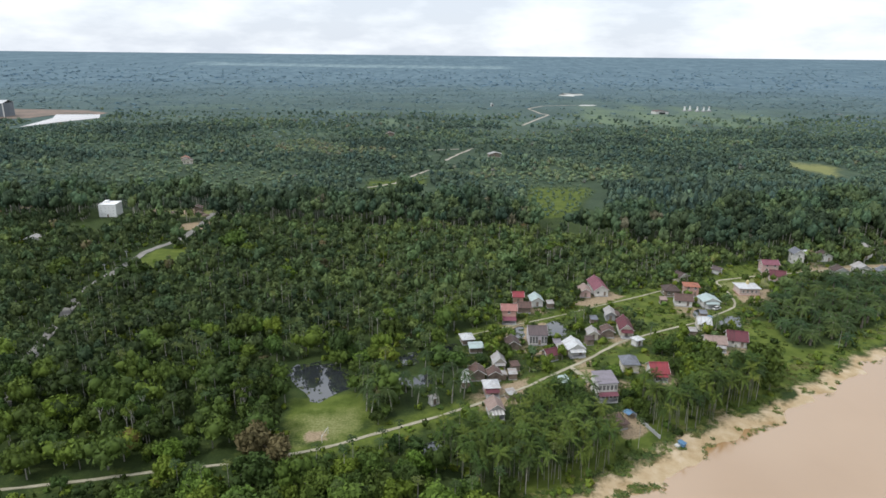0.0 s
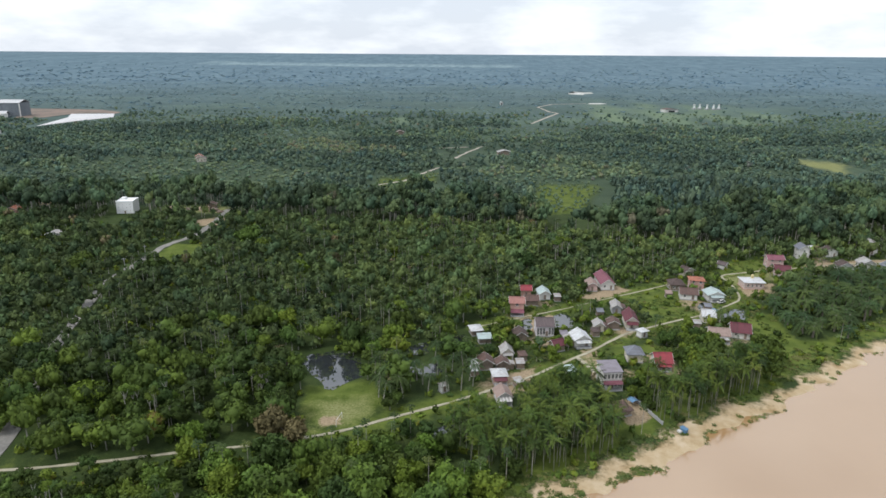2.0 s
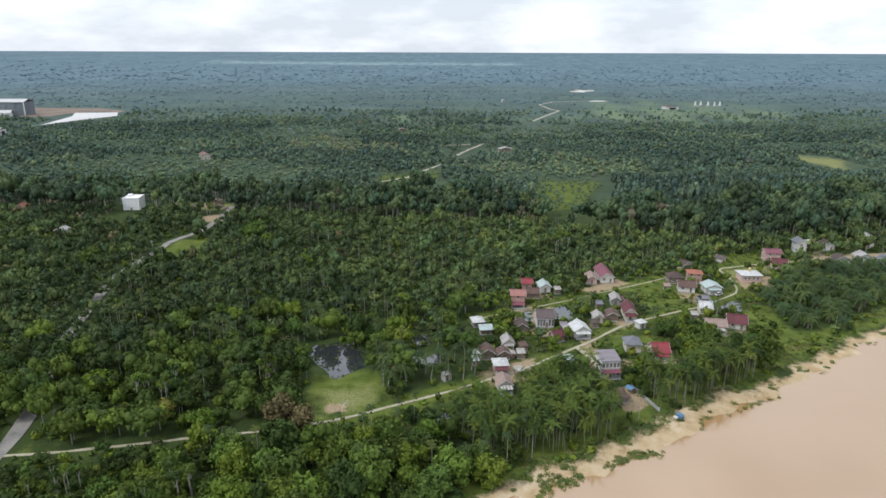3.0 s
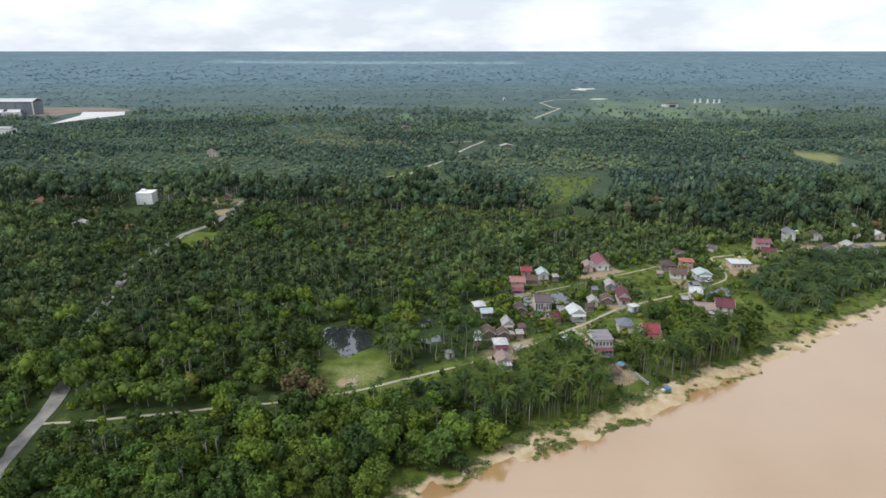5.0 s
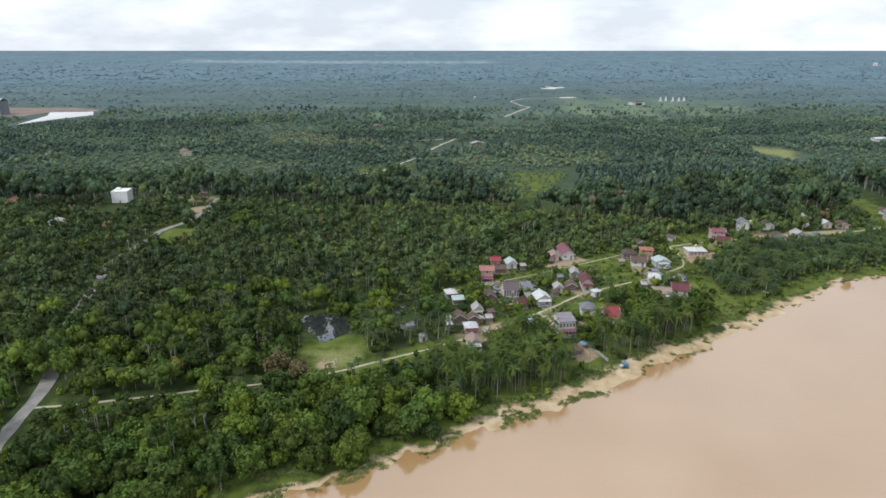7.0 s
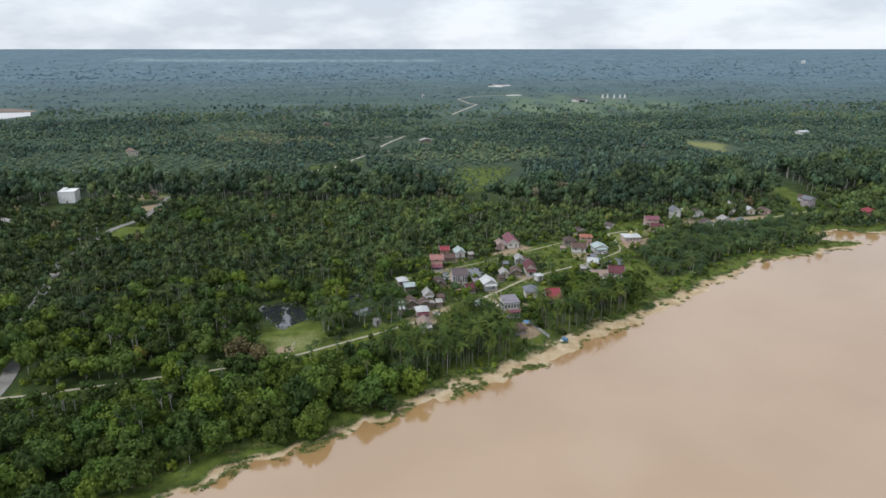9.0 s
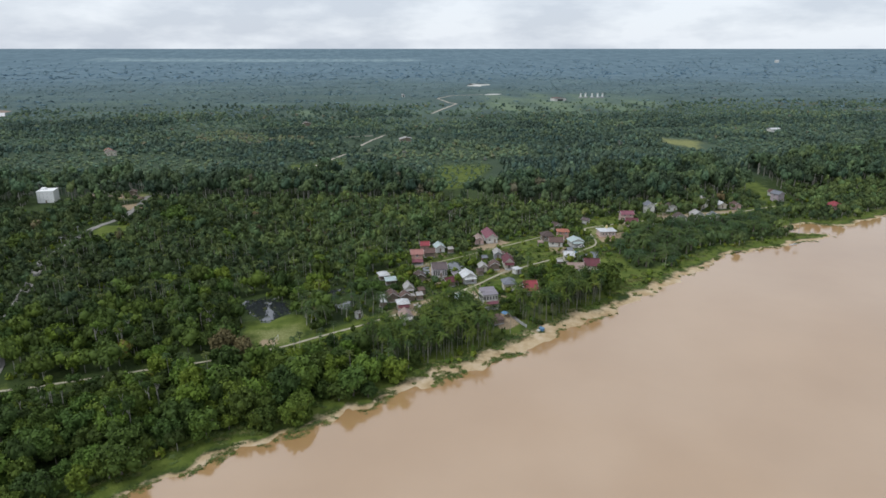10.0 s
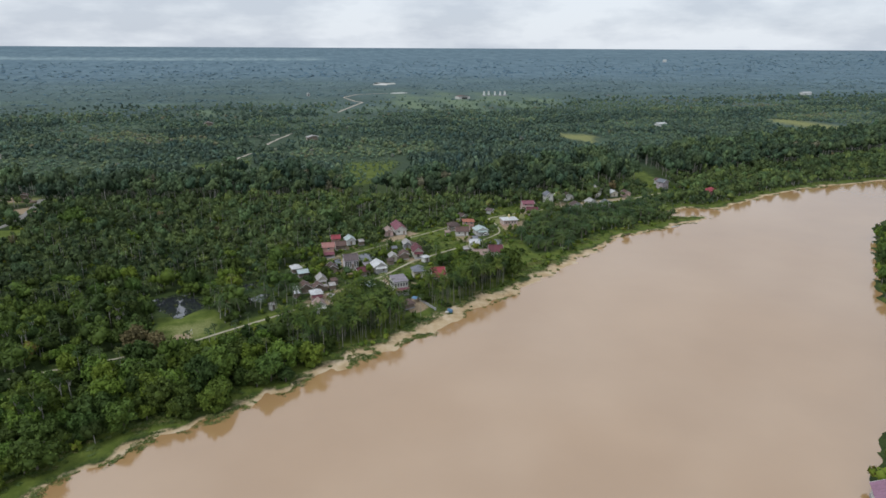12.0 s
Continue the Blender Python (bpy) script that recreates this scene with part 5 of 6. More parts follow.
def areca_palm(seed, h):
    H = new("areca_palm")
    bm = bmesh.new()
    tube(bm, (0, 0, -0.5), (0.15, 0.05, h), 0.11, 0.08, 6)
    part("trunk", bm, M["areca_bark"], H)
    V, F = fronds(seed, 15, 3.1, 2.6, 0.85, 9, 0.72, h)
    arrays_to_part("crown", V + np.array([0.15, 0.05, 0]), F, M["areca"], H)
    return H


VILLAGE = [(14, 180), (50, 176), (118, 210), (132, 250), (150, 270), (172, 300), (150, 330), (100, 296), (60, 288), (20, 266), (6, 214)]
SPOTS = np.array(HOUSE_SPOTS)


def house_gap(P):
    d = np.full(len(P), 1e9)
    for x, y, r in SPOTS:
        d = np.minimum(d, np.hypot(P[:, 0] - x, P[:, 1] - y) - r)
    return d


def any_inside(P, polys, by=0.0):
    out = np.zeros(len(P), bool)
    for p in polys:
        out |= signed(P, p) < by
    return out


def jitter_grid(x0, x1, y0, y1, step, seed, amount=0.42):
    r = np.random.RandomState(seed)
    X, Y = np.meshgrid(np.arange(x0, x1, step, dtype=float), np.arange(y0, y1, step * 0.87, dtype=float))
    X[1::2] += step / 2
    P = np.stack([X.ravel(), Y.ravel()], 1)
    return P + r.uniform(-amount, amount, P.shape) * step


def in_view_wedge(P):
    """The wedge of land that the camera sees along its path; only this is planted."""
    return (P[:, 0] > -0.70 * P[:, 1] - 75) & (P[:, 0] < 1.27 * (P[:, 1] + 85) + 25)


def open_land(P, road=2.6, house_by=1.2, bank=9.0, verge=(0.0, 4.0, 8.0)):
    """Where a tree of ordinary size may stand. The land just south of roads, ponds, yards and houses is kept low."""
    ok = bank_distance(P) > bank + 3.2 * np.clip((P[:, 0] - 5) / 20, 0, 1) * np.clip((95 - P[:, 0]) / 25, 0, 1) - 4.5 * np.clip((30 - P[:, 0]) / 20, 0, 1) - 2.5 * np.clip((P[:, 0] - 190) / 30, 0, 1)
    r = np.random.RandomState(1234).uniform(size=len(P))
    shaded = (P[:, 1] > 156) & (P[:, 1] < 278)
    ok &= seg_distance(P, MAIN_ROAD) > np.where(shaded, 1.3, 5.2)
    for k, dy in enumerate(verge):
        Q = P + np.array([0, dy])
        bad = (seg_distance(Q, VILLAGE_ROAD) < road + 0.6) | (seg_distance(Q, BACK_LANE) < road) | any_inside(Q, PONDS, 1.0) | any_inside(Q, MEADOWS + STRAW + SOIL, 0.0)
        if k < 3:
            bad |= (house_gap(Q) < house_by - 0.8 * k) | any_inside(Q, LOW)
        if k:
            bad |= (seg_distance(Q, MAIN_ROAD) < 3.0) & ~shaded
            bad &= (r < np.where((P[:, 0] < -40) & (P[:, 0] > -112), 0.86, 0.93)) | any_inside(P, [VILLAGE])
        ok &= ~bad
    ok &= ~screens(P)
    for dy in (0, 18, 34):
        for line in FAR_TRACKS:
            ok &= ~((seg_distance(P + np.array([0, dy]), line) < 4.5) & (P[:, 1] > 440))
    for dy in (0, 14, 26):
        ok &= ~any_inside(P + np.array([0, dy]), MID_OPEN, 2)
    for dy in (0, 22, 40):
        ok &= ~any_inside(P + np.array([0, dy]), FAR_OPEN, 6)
    return ok


GAPS = ((16.4, 177, 5.2, 22), (53.4, 188, 4.6, 23), (58, 175, 2.5, 14), (67, 207.5, 4.4, 15), (75.6, 202, 5.0, 25), (106, 226, 5.5, 14), (115.3, 229, 5.0, 14), (16, 190, 4, 10), (20, 208, 4, 9), (37, 229, 5, 9))


def screens(P):
    """Places just riverward of the low houses, which stay open."""
    out = np.zeros(len(P), bool)
    for x, y, r, reach in GAPS:
        out |= (np.abs(P[:, 0] - x + 0.12 * (y - P[:, 1])) < r) & (P[:, 1] > y - reach) & (P[:, 1] < y)
    return out


def gather(pieces):
    V = np.concatenate([p[0] for p in pieces])
    off = np.cumsum([0] + [len(p[0]) for p in pieces[:-1]])
    F = np.concatenate([p[1] + o for p, o in zip(pieces, off)])
    return V, F, np.concatenate([p[2] for p in pieces]), np.concatenate([p[3] for p in pieces]), np.concatenate([p[4] for p in pieces])


def planted(template, P, Z, size, tint, seed):
    """Copies of one template (corners, triangles, slots, smooth) at places P, sized by rows (x, y, z)."""
    V, F, slots, smooth = template
    r = np.random.RandomState(seed)
    a = r.uniform(0, 6.283, len(P))
    c, s = np.cos(a)[:, None], np.sin(a)[:, None]
    x, y = V[None, :, 0] * size[:, :1], V[None, :, 1] * size[:, 1:2]
    out = np.stack([x * c - y * s + P[:, :1], x * s + y * c + P[:, 1:2], V[None, :, 2] * size[:, 2:3] + Z[:, None]], -1)
    n = len(V)
    return (out.reshape(-1, 3), (F[None] + (np.arange(len(P)) * n)[:, None, None]).reshape(-1, 3),
            np.tile(slots, len(P)), np.tile(smooth, len(P)), np.repeat(tint, n))


def tree_template(seed, lobes, sub, leaves, leaf, trunk=True, bottom=0.42, r0=0.05, flat=0.8):
    """A whole tree of height 1 and crown radius 1 (before sizing): the crown's centre sits at 1 - bottom."""
    V, F, solid = crown(seed, lobes, sub, leaves, leaf, flat)
    V = V.copy()
    V[:, 2] = (V[:, 2] - V[:, 2].max()) * bottom + 1
    slots, smooth = np.zeros(len(F), int), np.arange(len(F)) < solid
    if trunk:
        tv, tf = stem(-0.05, 1 - bottom, r0, r0 * 0.7)
        F = np.concatenate([F, tf + len(V)])
        V = np.concatenate([V, tv])
        slots = np.concatenate([slots, np.ones(len(tf), int)])
        smooth = np.concatenate([smooth, np.zeros(len(tf), bool)])
    return V, F, slots, smooth


def wood(name, label, P, height, radius, tint, templates, materials, seed):
    """One stretch of woodland as a single piece of stuff."""
    Z = ground_height(P)
    r = np.random.RandomState(seed)
    pick = r.randint(0, len(templates), len(P))
    pieces = []
    for k, t in enumerate(templates):
        m = pick == k
        if m.any():
            pieces.append(planted(t, P[m], Z[m], np.stack([radius[m] * r.uniform(0.85, 1.15, m.sum()), radius[m], height[m]], 1), tint[m], seed + k))
    V, F, slots, smooth, tints = gather(pieces)
    ob = new(name, mesh_np(name, V, F, materials, slots, smooth, tint=tints))
    return tagged(ob, label, "woodland", kind="stuff")


rng = np.random.RandomState(11)


def tints(P, seed, lift=0.0, patch=0.17, single=0.27, size=60):
    r = np.random.RandomState(seed)
    v = 0.42 + lift + patch * waves(P, size, seed) + 0.5 * patch * waves(P, size * 3.7, seed + 1) + r.normal(size=len(P)) * single
    v = np.clip(v, 0.0, 0.88)
    return np.where(r.uniform(size=len(P)) < 0.006, 1.15, v)


def tall_depth(P):
    """Metres behind the front of the tall forest belt."""
    L = np.array(TALL_FRONT, float)
    return P[:, 1] - np.interp(P[:, 0], L[:, 0], L[:, 1])


def belt_depth(P):
    """How deep the tall forest belt is: shallow before the cleared fields, deeper to the east."""
    return 52 + 24 * waves(P, 110, 7) + 40 * np.clip((P[:, 0] - 130) / 120, 0, 1)


def before_road(P):
    """The strip just riverward of the village road."""
    out = np.zeros(len(P), bool)
    for dy in (3, 8, 13, 18, 23):
        out |= seg_distance(P + np.array([0, dy]), VILLAGE_ROAD) < 3.5
    return out & (P[:, 1] < 300)


# single trees: those nearest to the river and the village
P = jitter_grid(-125, 125, 70, 260, 6.4, 5)
near = (bank_distance(P) < 62) & open_land(P, bank=10.5, verge=(0.0, 4.0, 8.0, 12.0)) & ~any_inside(P, ARECA_BANK + [COCONUT_GROVE]) & (P[:, 0] > -118)
P = P[near]
P = P[np.argsort(bank_distance(P))][:300]
Z = ground_height(P)
makers = [broad_tree(100 + k, 8.6, 4.3) for k in range(6)]
low = before_road(P)
for k, (p, z) in enumerate(zip(P, Z)):
    s, hs = (rng.uniform(1.05, 1.55), rng.uniform(0.85, 1.05)) if rng.uniform() < 0.30 else (rng.uniform(0.55, 0.98), rng.uniform(0.85, 1.2))
    s = min(s, 0.62) if low[k] and k % 7 else s
    t = makers[k % 6] if k < 6 else copy_thing(makers[k % 6], Matrix())
    t.matrix_world = pose(p[0], p[1], z, 0, 0, rng.uniform(0, 360)) @ Matrix.Diagonal((s, s, s * hs, 1))
    tagged(t, "leafy broad-crowned tree in the riverside thicket", "tree", "riverside trees")
SINGLE = P.copy()

P = np.concatenate([jitter_grid(-10, 130, 120, 215, 2.9, 15)])
P = P[any_inside(P, ARECA_BANK) & (house_gap(P) > 0.3) & (bank_distance(P) > 7) & ~any_inside(P, SOIL, 0)]
P = P[~screens(P)]
for dy in (0, 5, 10, 14):
    P = P[(seg_distance(P + np.array([0, dy]), VILLAGE_ROAD) > 2.2) & (house_gap(P + np.array([0, dy])) > 0.0)]
rng.shuffle(P)
P = P[:300]
Z = ground_height(P)
makers = [areca_palm(200 + k, 10.5) for k in range(5)]
for k, (p, z) in enumerate(zip(P, Z)):
    t = makers[k % 5] if k < 5 else copy_thing(makers[k % 5], Matrix())
    s = rng.uniform(0.66, 1.12)
    t.matrix_world = pose(p[0], p[1], z, rng.uniform(-3, 3), rng.uniform(-3, 3), rng.uniform(0, 360)) @ Matrix.Diagonal((s * 1.1, s * 1.1, s, 1))
    tagged(t, "slender areca palm with a pale thin trunk", "palm", "areca palms on the bank")

P = jitter_grid(125, 285, 215, 325, 6.8, 25, 0.28)
P = P[any_inside(P, [PALM_GROVE]) & (house_gap(P) > 1.5) & (seg_distance(P, VILLAGE_ROAD) > 4) & (bank_distance(P) > 7)]
Z = ground_height(P)
makers = [oil_palm(300 + k, 4.6, 4.6) for k in range(5)]
for k, (p, z) in enumerate(zip(P, Z)):
    t = makers[k % 5] if k < 5 else copy_thing(makers[k % 5], Matrix())
    s = rng.uniform(0.85, 1.2)
    t.matrix_world = pose(p[0], p[1], z, 0, 0, rng.uniform(0, 360)) @ Matrix.Diagonal((s, s, s * rng.uniform(0.9, 1.25), 1))
    tagged(t, "full-grown oil palm with arching dark fronds", "palm", "oil palm grove")

COCONUT = [(-24, 178), (-21, 183), (-14, 184), (-8, 181), (-27, 195), (-22, 190), (-19, 199), (-2, 187), (3, 183), (6, 190), (1, 208), (-29, 214),
           (56, 246), (60, 250), (84, 236), (112, 240), (-58, 213), (-6, 206), (5, 240),
           (-25, 186), (-18, 193), (-12, 190), (-16, 178), (-10, 187), (-5, 193), (0, 195), (4, 198), (-22, 173), (-1, 181), (-60, 186), (-62, 178), (7, 186), (-24, 198)]
makers = [coconut_palm(400 + k, 7.5, 4.4) for k in range(3)]
for k, p in enumerate(COCONUT):
    t = makers[k] if k < 3 else copy_thing(makers[k % 3], Matrix())
    s = rng.uniform(0.8, 1.1)
    t.matrix_world = pose(p[0], p[1], 0, 0, 0, rng.uniform(0, 360)) @ Matrix.Diagonal((s, s, s, 1))
    tagged(t, "coconut palm with drooping feathery fronds", "palm", "coconut palms")
t = coconut_palm(440, 6.5, 3.6, "dry")
t.matrix_world = pose(-20.5, 180, 0, 0, 0, 40)
tagged(t, "dying coconut palm with brown fronds", "palm", "coconut palms")
for k, (x, y, s) in enumerate(((-52, 150.5, 1.35), (-45.5, 148.5, 1.15), (-63, 204, 0.7), (-61, 309, 0.95))):
    t = broad_tree(130 + k, 9, 4.4, "dry")
    t.matrix_world = pose(x, y, 0, 0, 0, 50 * k) @ Matrix.Diagonal((s, s, s, 1))
    tagged(t, "dry brownish tree with thin foliage", "tree", "dry trees")

for k, (x, y, s) in enumerate(((-39.6, 214.5, 0.95), (-74, 149, 0.9), (-26, 142.5, 0.85), (-6, 146, 0.9), (-88, 168, 0.9), (8, 262, 0.8), (-66, 232, 1.0),
                             (-54, 113, 1.45), (-41, 113, 1.25), (-57, 127, 1.2), (-113, 168, 1.3), (-30, 119, 1.1), (-12, 131, 1.15), (-71, 141, 1.0), (-75, 297, 1.0), (-31, 330, 0.9))):
    t = broad_tree(150 + k, 9, 4.4, "fresh")
    t.matrix_world = pose(x, y, 0, 0, 0, 50 * k) @ Matrix.Diagonal((s, s, s, 1))
    tagged(t, "bright yellow-green tree standing out of the wood", "tree", "bright green trees")
for k, (x, y, s) in enumerate(((-116, 346, 1.8), (-104, 338, 1.2), (-150, 300, 1.3), (-186, 300, 1.4), (40, 312, 1.1))):
    t = broad_tree(160 + k, 9, 4.6)
    t.matrix_world = pose(x, y, 0, 0, 0, 50 * k) @ Matrix.Diagonal((s, s, s * 0.9, 1))
    tagged(t, "wide domed tree above the low scrub", "tree", "domed trees")
t = broad_tree(170, 9, 4.0, "purple")
t.matrix_world = pose(-59, 191, 0, 0, 0, 20) @ Matrix.Diagonal((0.75, 0.75, 0.8, 1))
tagged(t, "dark purple-leaved tree beside the pond", "tree", "dark trees")

def bare_stem_tree(seed, h):
    """A tall thin tree: pale bare stem, a fork and a small loose crown."""
    H = new("slender_tree")
    g = random.Random(seed)
    bm = bmesh.new()
    tube(bm, (0, 0, -0.5), (g.uniform(-0.4, 0.4), g.uniform(-0.4, 0.4), h * 0.7), 0.17, 0.11, 6)
    for k in range(3):
        a = k * 2.1 + g.uniform(-0.4, 0.4)
        tube(bm, (0, 0, h * 0.66), (0.9 * math.cos(a), 0.9 * math.sin(a), h * g.uniform(0.85, 0.95)), 0.09, 0.04, 5)
    part("trunk", bm, M["pale_bark"], H)
    V, F, solid = crown(seed, 7, 1, 220, 0.16, flat=1.0, lobe=(0.25, 0.45))
    arrays_to_part("crown", V * np.array([1.8, 1.8, 1.6]) + np.array([0, 0, h * 0.9]), F, M["leaf"], H)
    return H


makers = [bare_stem_tree(180 + k, 11.5) for k in range(4)]
k = 0
for cx, cy, n, spread in ((-75, 108, 12, 6.0), (-92, 163, 10, 6.0), (-68, 117, 6, 5.0), (-98, 118, 7, 6.0), (-62, 176, 7, 5.0), (-20, 232, 8, 7.0), (60, 330, 9, 9.0)):
    for _ in range(n):
        t = makers[k] if k < 4 else copy_thing(makers[k % 4], Matrix())
        s = rng.uniform(0.8, 1.2)
        t.matrix_world = pose(cx + rng.normal() * spread * 0.5, cy + rng.normal() * spread * 0.5, 0.0, 0, 0, rng.uniform(0, 360)) @ Matrix.Diagonal((s, s, s, 1))
        tagged(t, "tall slender tree with a pale bare trunk", "tree", "slender pale-trunked trees")
        k += 1

# the near woodland: broad crowns by the river and the gravel road, low dense scrub further in
T_MID = [tree_template(20 + k, 8, 1, 270, 0.105, flat=0.85, bottom=0.60) for k in range(8)]
T_SCRUB = [tree_template(30 + k, 3, 1, 56, 0.19, flat=0.85, bottom=0.62, r0=0.06) for k in range(8)]


def scrub_share(P):
    """0 under the broad trees near the river, 1 in the low scrub behind."""
    return np.clip((P[:, 1] - 205 + 0.25 * np.abs(P[:, 0] + 20) * (P[:, 0] < -20) + 22 * waves(P, 60, 34)) / 40, 0, 1)


def wood_places(step, seed):
    P = jitter_grid(-420, 640, 40, 480, step, seed)
    P = P[in_view_wedge(P)]
    keep = open_land(P, bank=11) & ~any_inside(P, ARECA_BANK + [PALM_GROVE]) & (tall_depth(P) < 7)
    keep &= ~any_inside(P, [VILLAGE]) | (rng.uniform(size=len(P)) < 0.7)
    keep &= ~any_inside(P, [COCONUT_GROVE]) | (rng.uniform(size=len(P)) < 0.25)
    P = P[keep]
    for q in SINGLE:
        P = P[np.hypot(P[:, 0] - q[0], P[:, 1] - q[1]) > 4.0]
    return P


def wood_tints(P, seed, single=0.20):
    return np.clip(tints(P, seed, 0.0, 0.16, single) + 0.06 * np.clip((P[:, 1] - 240) / 60, 0, 1) - 0.17 * np.clip((-20 - P[:, 0]) / 60, 0, 1), 0, 2)


P = wood_places(6.4, 35)
P = P[rng.uniform(size=len(P)) > scrub_share(P)]
h = rng.uniform(5.0, 10.5, len(P)) * np.clip(1 + 0.30 * waves(P, 34, 36), 0.6, 1.3) * np.where(any_inside(P, [VILLAGE]), 0.7, 1)
big = (rng.uniform(size=len(P)) < 0.14) & ~any_inside(P, [VILLAGE], 15)
h = np.where(big, rng.uniform(10.5, 14, len(P)), h)
h = np.where(before_road(P) & (rng.uniform(size=len(P)) < 0.85), np.minimum(h, 5.0), h)
wood("woodland", "dense mixed tropical woodland of rounded leafy trees", P, h, 1.5 + h * rng.uniform(0.20, 0.40, len(P)), wood_tints(P, 41), T_MID, [M["forest"], M["pale_bark"]], 51)

P = wood_places(5.2, 38)
P = P[rng.uniform(size=len(P)) < scrub_share(P)]
h = rng.uniform(3.6, 8.0, len(P)) * np.clip(1 + 0.35 * waves(P, 28, 40), 0.6, 1.4) * np.where(any_inside(P, [VILLAGE]), 0.75, 1)
big = (rng.uniform(size=len(P)) < 0.06) & ~any_inside(P, [VILLAGE], 15)
h = np.where(big, rng.uniform(9, 12.5, len(P)), h)
wood("scrub_woodland", "low tangled secondary woodland with thin pale trunks", P, h, 1.2 + h * rng.uniform(0.18, 0.34, len(P)), wood_tints(P, 42, 0.14), T_SCRUB, [M["scrub"], M["pale_bark"]], 54)

# garden trees close round the houses
P = jitter_grid(0, 180, 165, 340, 4.6, 39, 0.5)
P = P[any_inside(P, [VILLAGE]) & (house_gap(P) > 1.0) & (house_gap(P + np.array([0, 4.0])) > 0.2) & (seg_distance(P, VILLAGE_ROAD) > 3.2) & (seg_distance(P, BACK_LANE) > 2.8)
      & ~any_inside(P, PONDS, 1.0) & ~any_inside(P, SOIL, 0.0) & ~any_inside(P, MEADOWS, 2) & ~((P[:, 0] > 76) & (P[:, 0] < 108) & (P[:, 1] > 238) & (P[:, 1] < 284))]
for dy in (3.5, 7.0):
    P = P[seg_distance(P + np.array([0, dy]), VILLAGE_ROAD) > 2.4]
P = P[(rng.uniform(size=len(P)) < 0.55) & ~screens(P) & (yard_field(P) < 0.4)]
h = rng.uniform(2.8, 7.0, len(P))
wood("garden_trees", "fruit trees and tall shrubs between the village houses", P, h, h * rng.uniform(0.36, 0.5, len(P)), tints(P, 49, 0.08), T_SCRUB, [M["forest"], M["pale_bark"]], 52)

# undergrowth and garden shrubs
T_BUSH = [tree_template(60 + k, 1, 1, 18, 0.30, trunk=False, bottom=1.0, flat=0.7) for k in range(5)]
P = jitter_grid(-330, 380, 60, 400, 4.8, 37, 0.5)
P = P[in_view_wedge(P)]
P = P[(bank_distance(P) > 7) & (seg_distance(P, VILLAGE_ROAD) > 3) & (seg_distance(P, BACK_LANE) > 2.6) & (seg_distance(P, MAIN_ROAD) > 4.5) & ~any_inside(P, PONDS, 0.8)
      & ~any_inside(P, STRAW + SOIL, 0) & (house_gap(P) > 0.1) & (tall_depth(P) < 3) & ~any_inside(P, MEADOWS[:1], 1) & ~(any_inside(P, MEADOWS) & (rng.uniform(size=len(P)) < 0.55))]
P = P[rng.uniform(size=len(P)) < 0.48]
h = rng.uniform(1.2, 3.2, len(P))
wood("undergrowth", "low green bushes and undergrowth between the trees", P, h, rng.uniform(1.3, 2.6, len(P)), tints(P, 43, 0.21), T_BUSH, [M["forest"]], 53)

# low bushes and saplings on the strip before the village road
P = jitter_grid(-135, 60, 90, 225, 2.6, 40, 0.5)
P = P[before_road(P) & (bank_distance(P) > 9) & (seg_distance(P, VILLAGE_ROAD) > 1.8) & (seg_distance(P, MAIN_ROAD) > 4) & ~any_inside(P, PONDS, 0.8) & ~any_inside(P, SOIL, 0) & (house_gap(P) > 0.5)]
P = P[rng.uniform(size=len(P)) < np.clip(0.6 + 0.5 * waves(P, 12, 44), 0.1, 1)]
h = rng.uniform(0.5, 2.0, len(P))
wood("verge_bushes", "low bushes and saplings along the village road", P, h, rng.uniform(0.7, 1.7, len(P)), tints(P, 48, 0.16), T_BUSH, [M["forest"]], 56)

# the tall belt behind
T_TALL = [tree_template(80 + k, 6, 1, 56, 0.18, bottom=0.40, r0=0.06, flat=0.95) for k in range(6)]
P = jitter_grid(-400, 800, 330, 640, 6.3, 45)
P = P[in_view_wedge(P)]
d = tall_depth(P)
P = P[(d >= 0) & (d < belt_depth(P)) & open_land(P)]
h = rng.uniform(12, 20, len(P)) * np.clip(1.02 + 0.22 * waves(P, 60, 46), 0.7, 1.3)
wood("tall_forest", "belt of tall dark forest with pale bare trunks", P, h, h * rng.uniform(0.20, 0.32, len(P)), tints(P, 45, -0.12, 0.16, 0.14, 45), T_TALL, [M["belt"], M["pale_bark"]], 55)

# slender palms scattered through the scrub
av, af = fronds(7, 9, 2.0, 1.5, 0.7, 3, 0.8, 1.0)
av = np.concatenate([av * np.array([1, 1, 0]) + np.array([0, 0, 1]) + (av - np.array([0, 0, 1.0])) * np.array([0, 0, 0.1]), stem(-0.04, 1.0, 0.10, 0.07)[0]])
af = np.concatenate([af, stem(-0.04, 1.0, 0.10, 0.07)[1] + len(av) - 6])
T_ARECA = [(av, af, np.concatenate([np.zeros(len(af) - 6, int), np.ones(6, int)]), np.zeros(len(af), bool))]
P = jitter_grid(-160, 260, 130, 385, 6.5, 47, 0.5)
P = P[open_land(P) & (tall_depth(P) < 0) & (waves(P, 45, 77) > 0.25) & ~any_inside(P, [PALM_GROVE, VILLAGE], 2)]
P = P[rng.uniform(size=len(P)) < 0.8]
h = rng.uniform(8, 12.5, len(P))
wood("slender_palms", "stands of slender palms with thin pale trunks", P, h, np.ones(len(P)), tints(P, 47, 0.1), T_ARECA, [M["arecas"], M["pale_bark"]], 57)

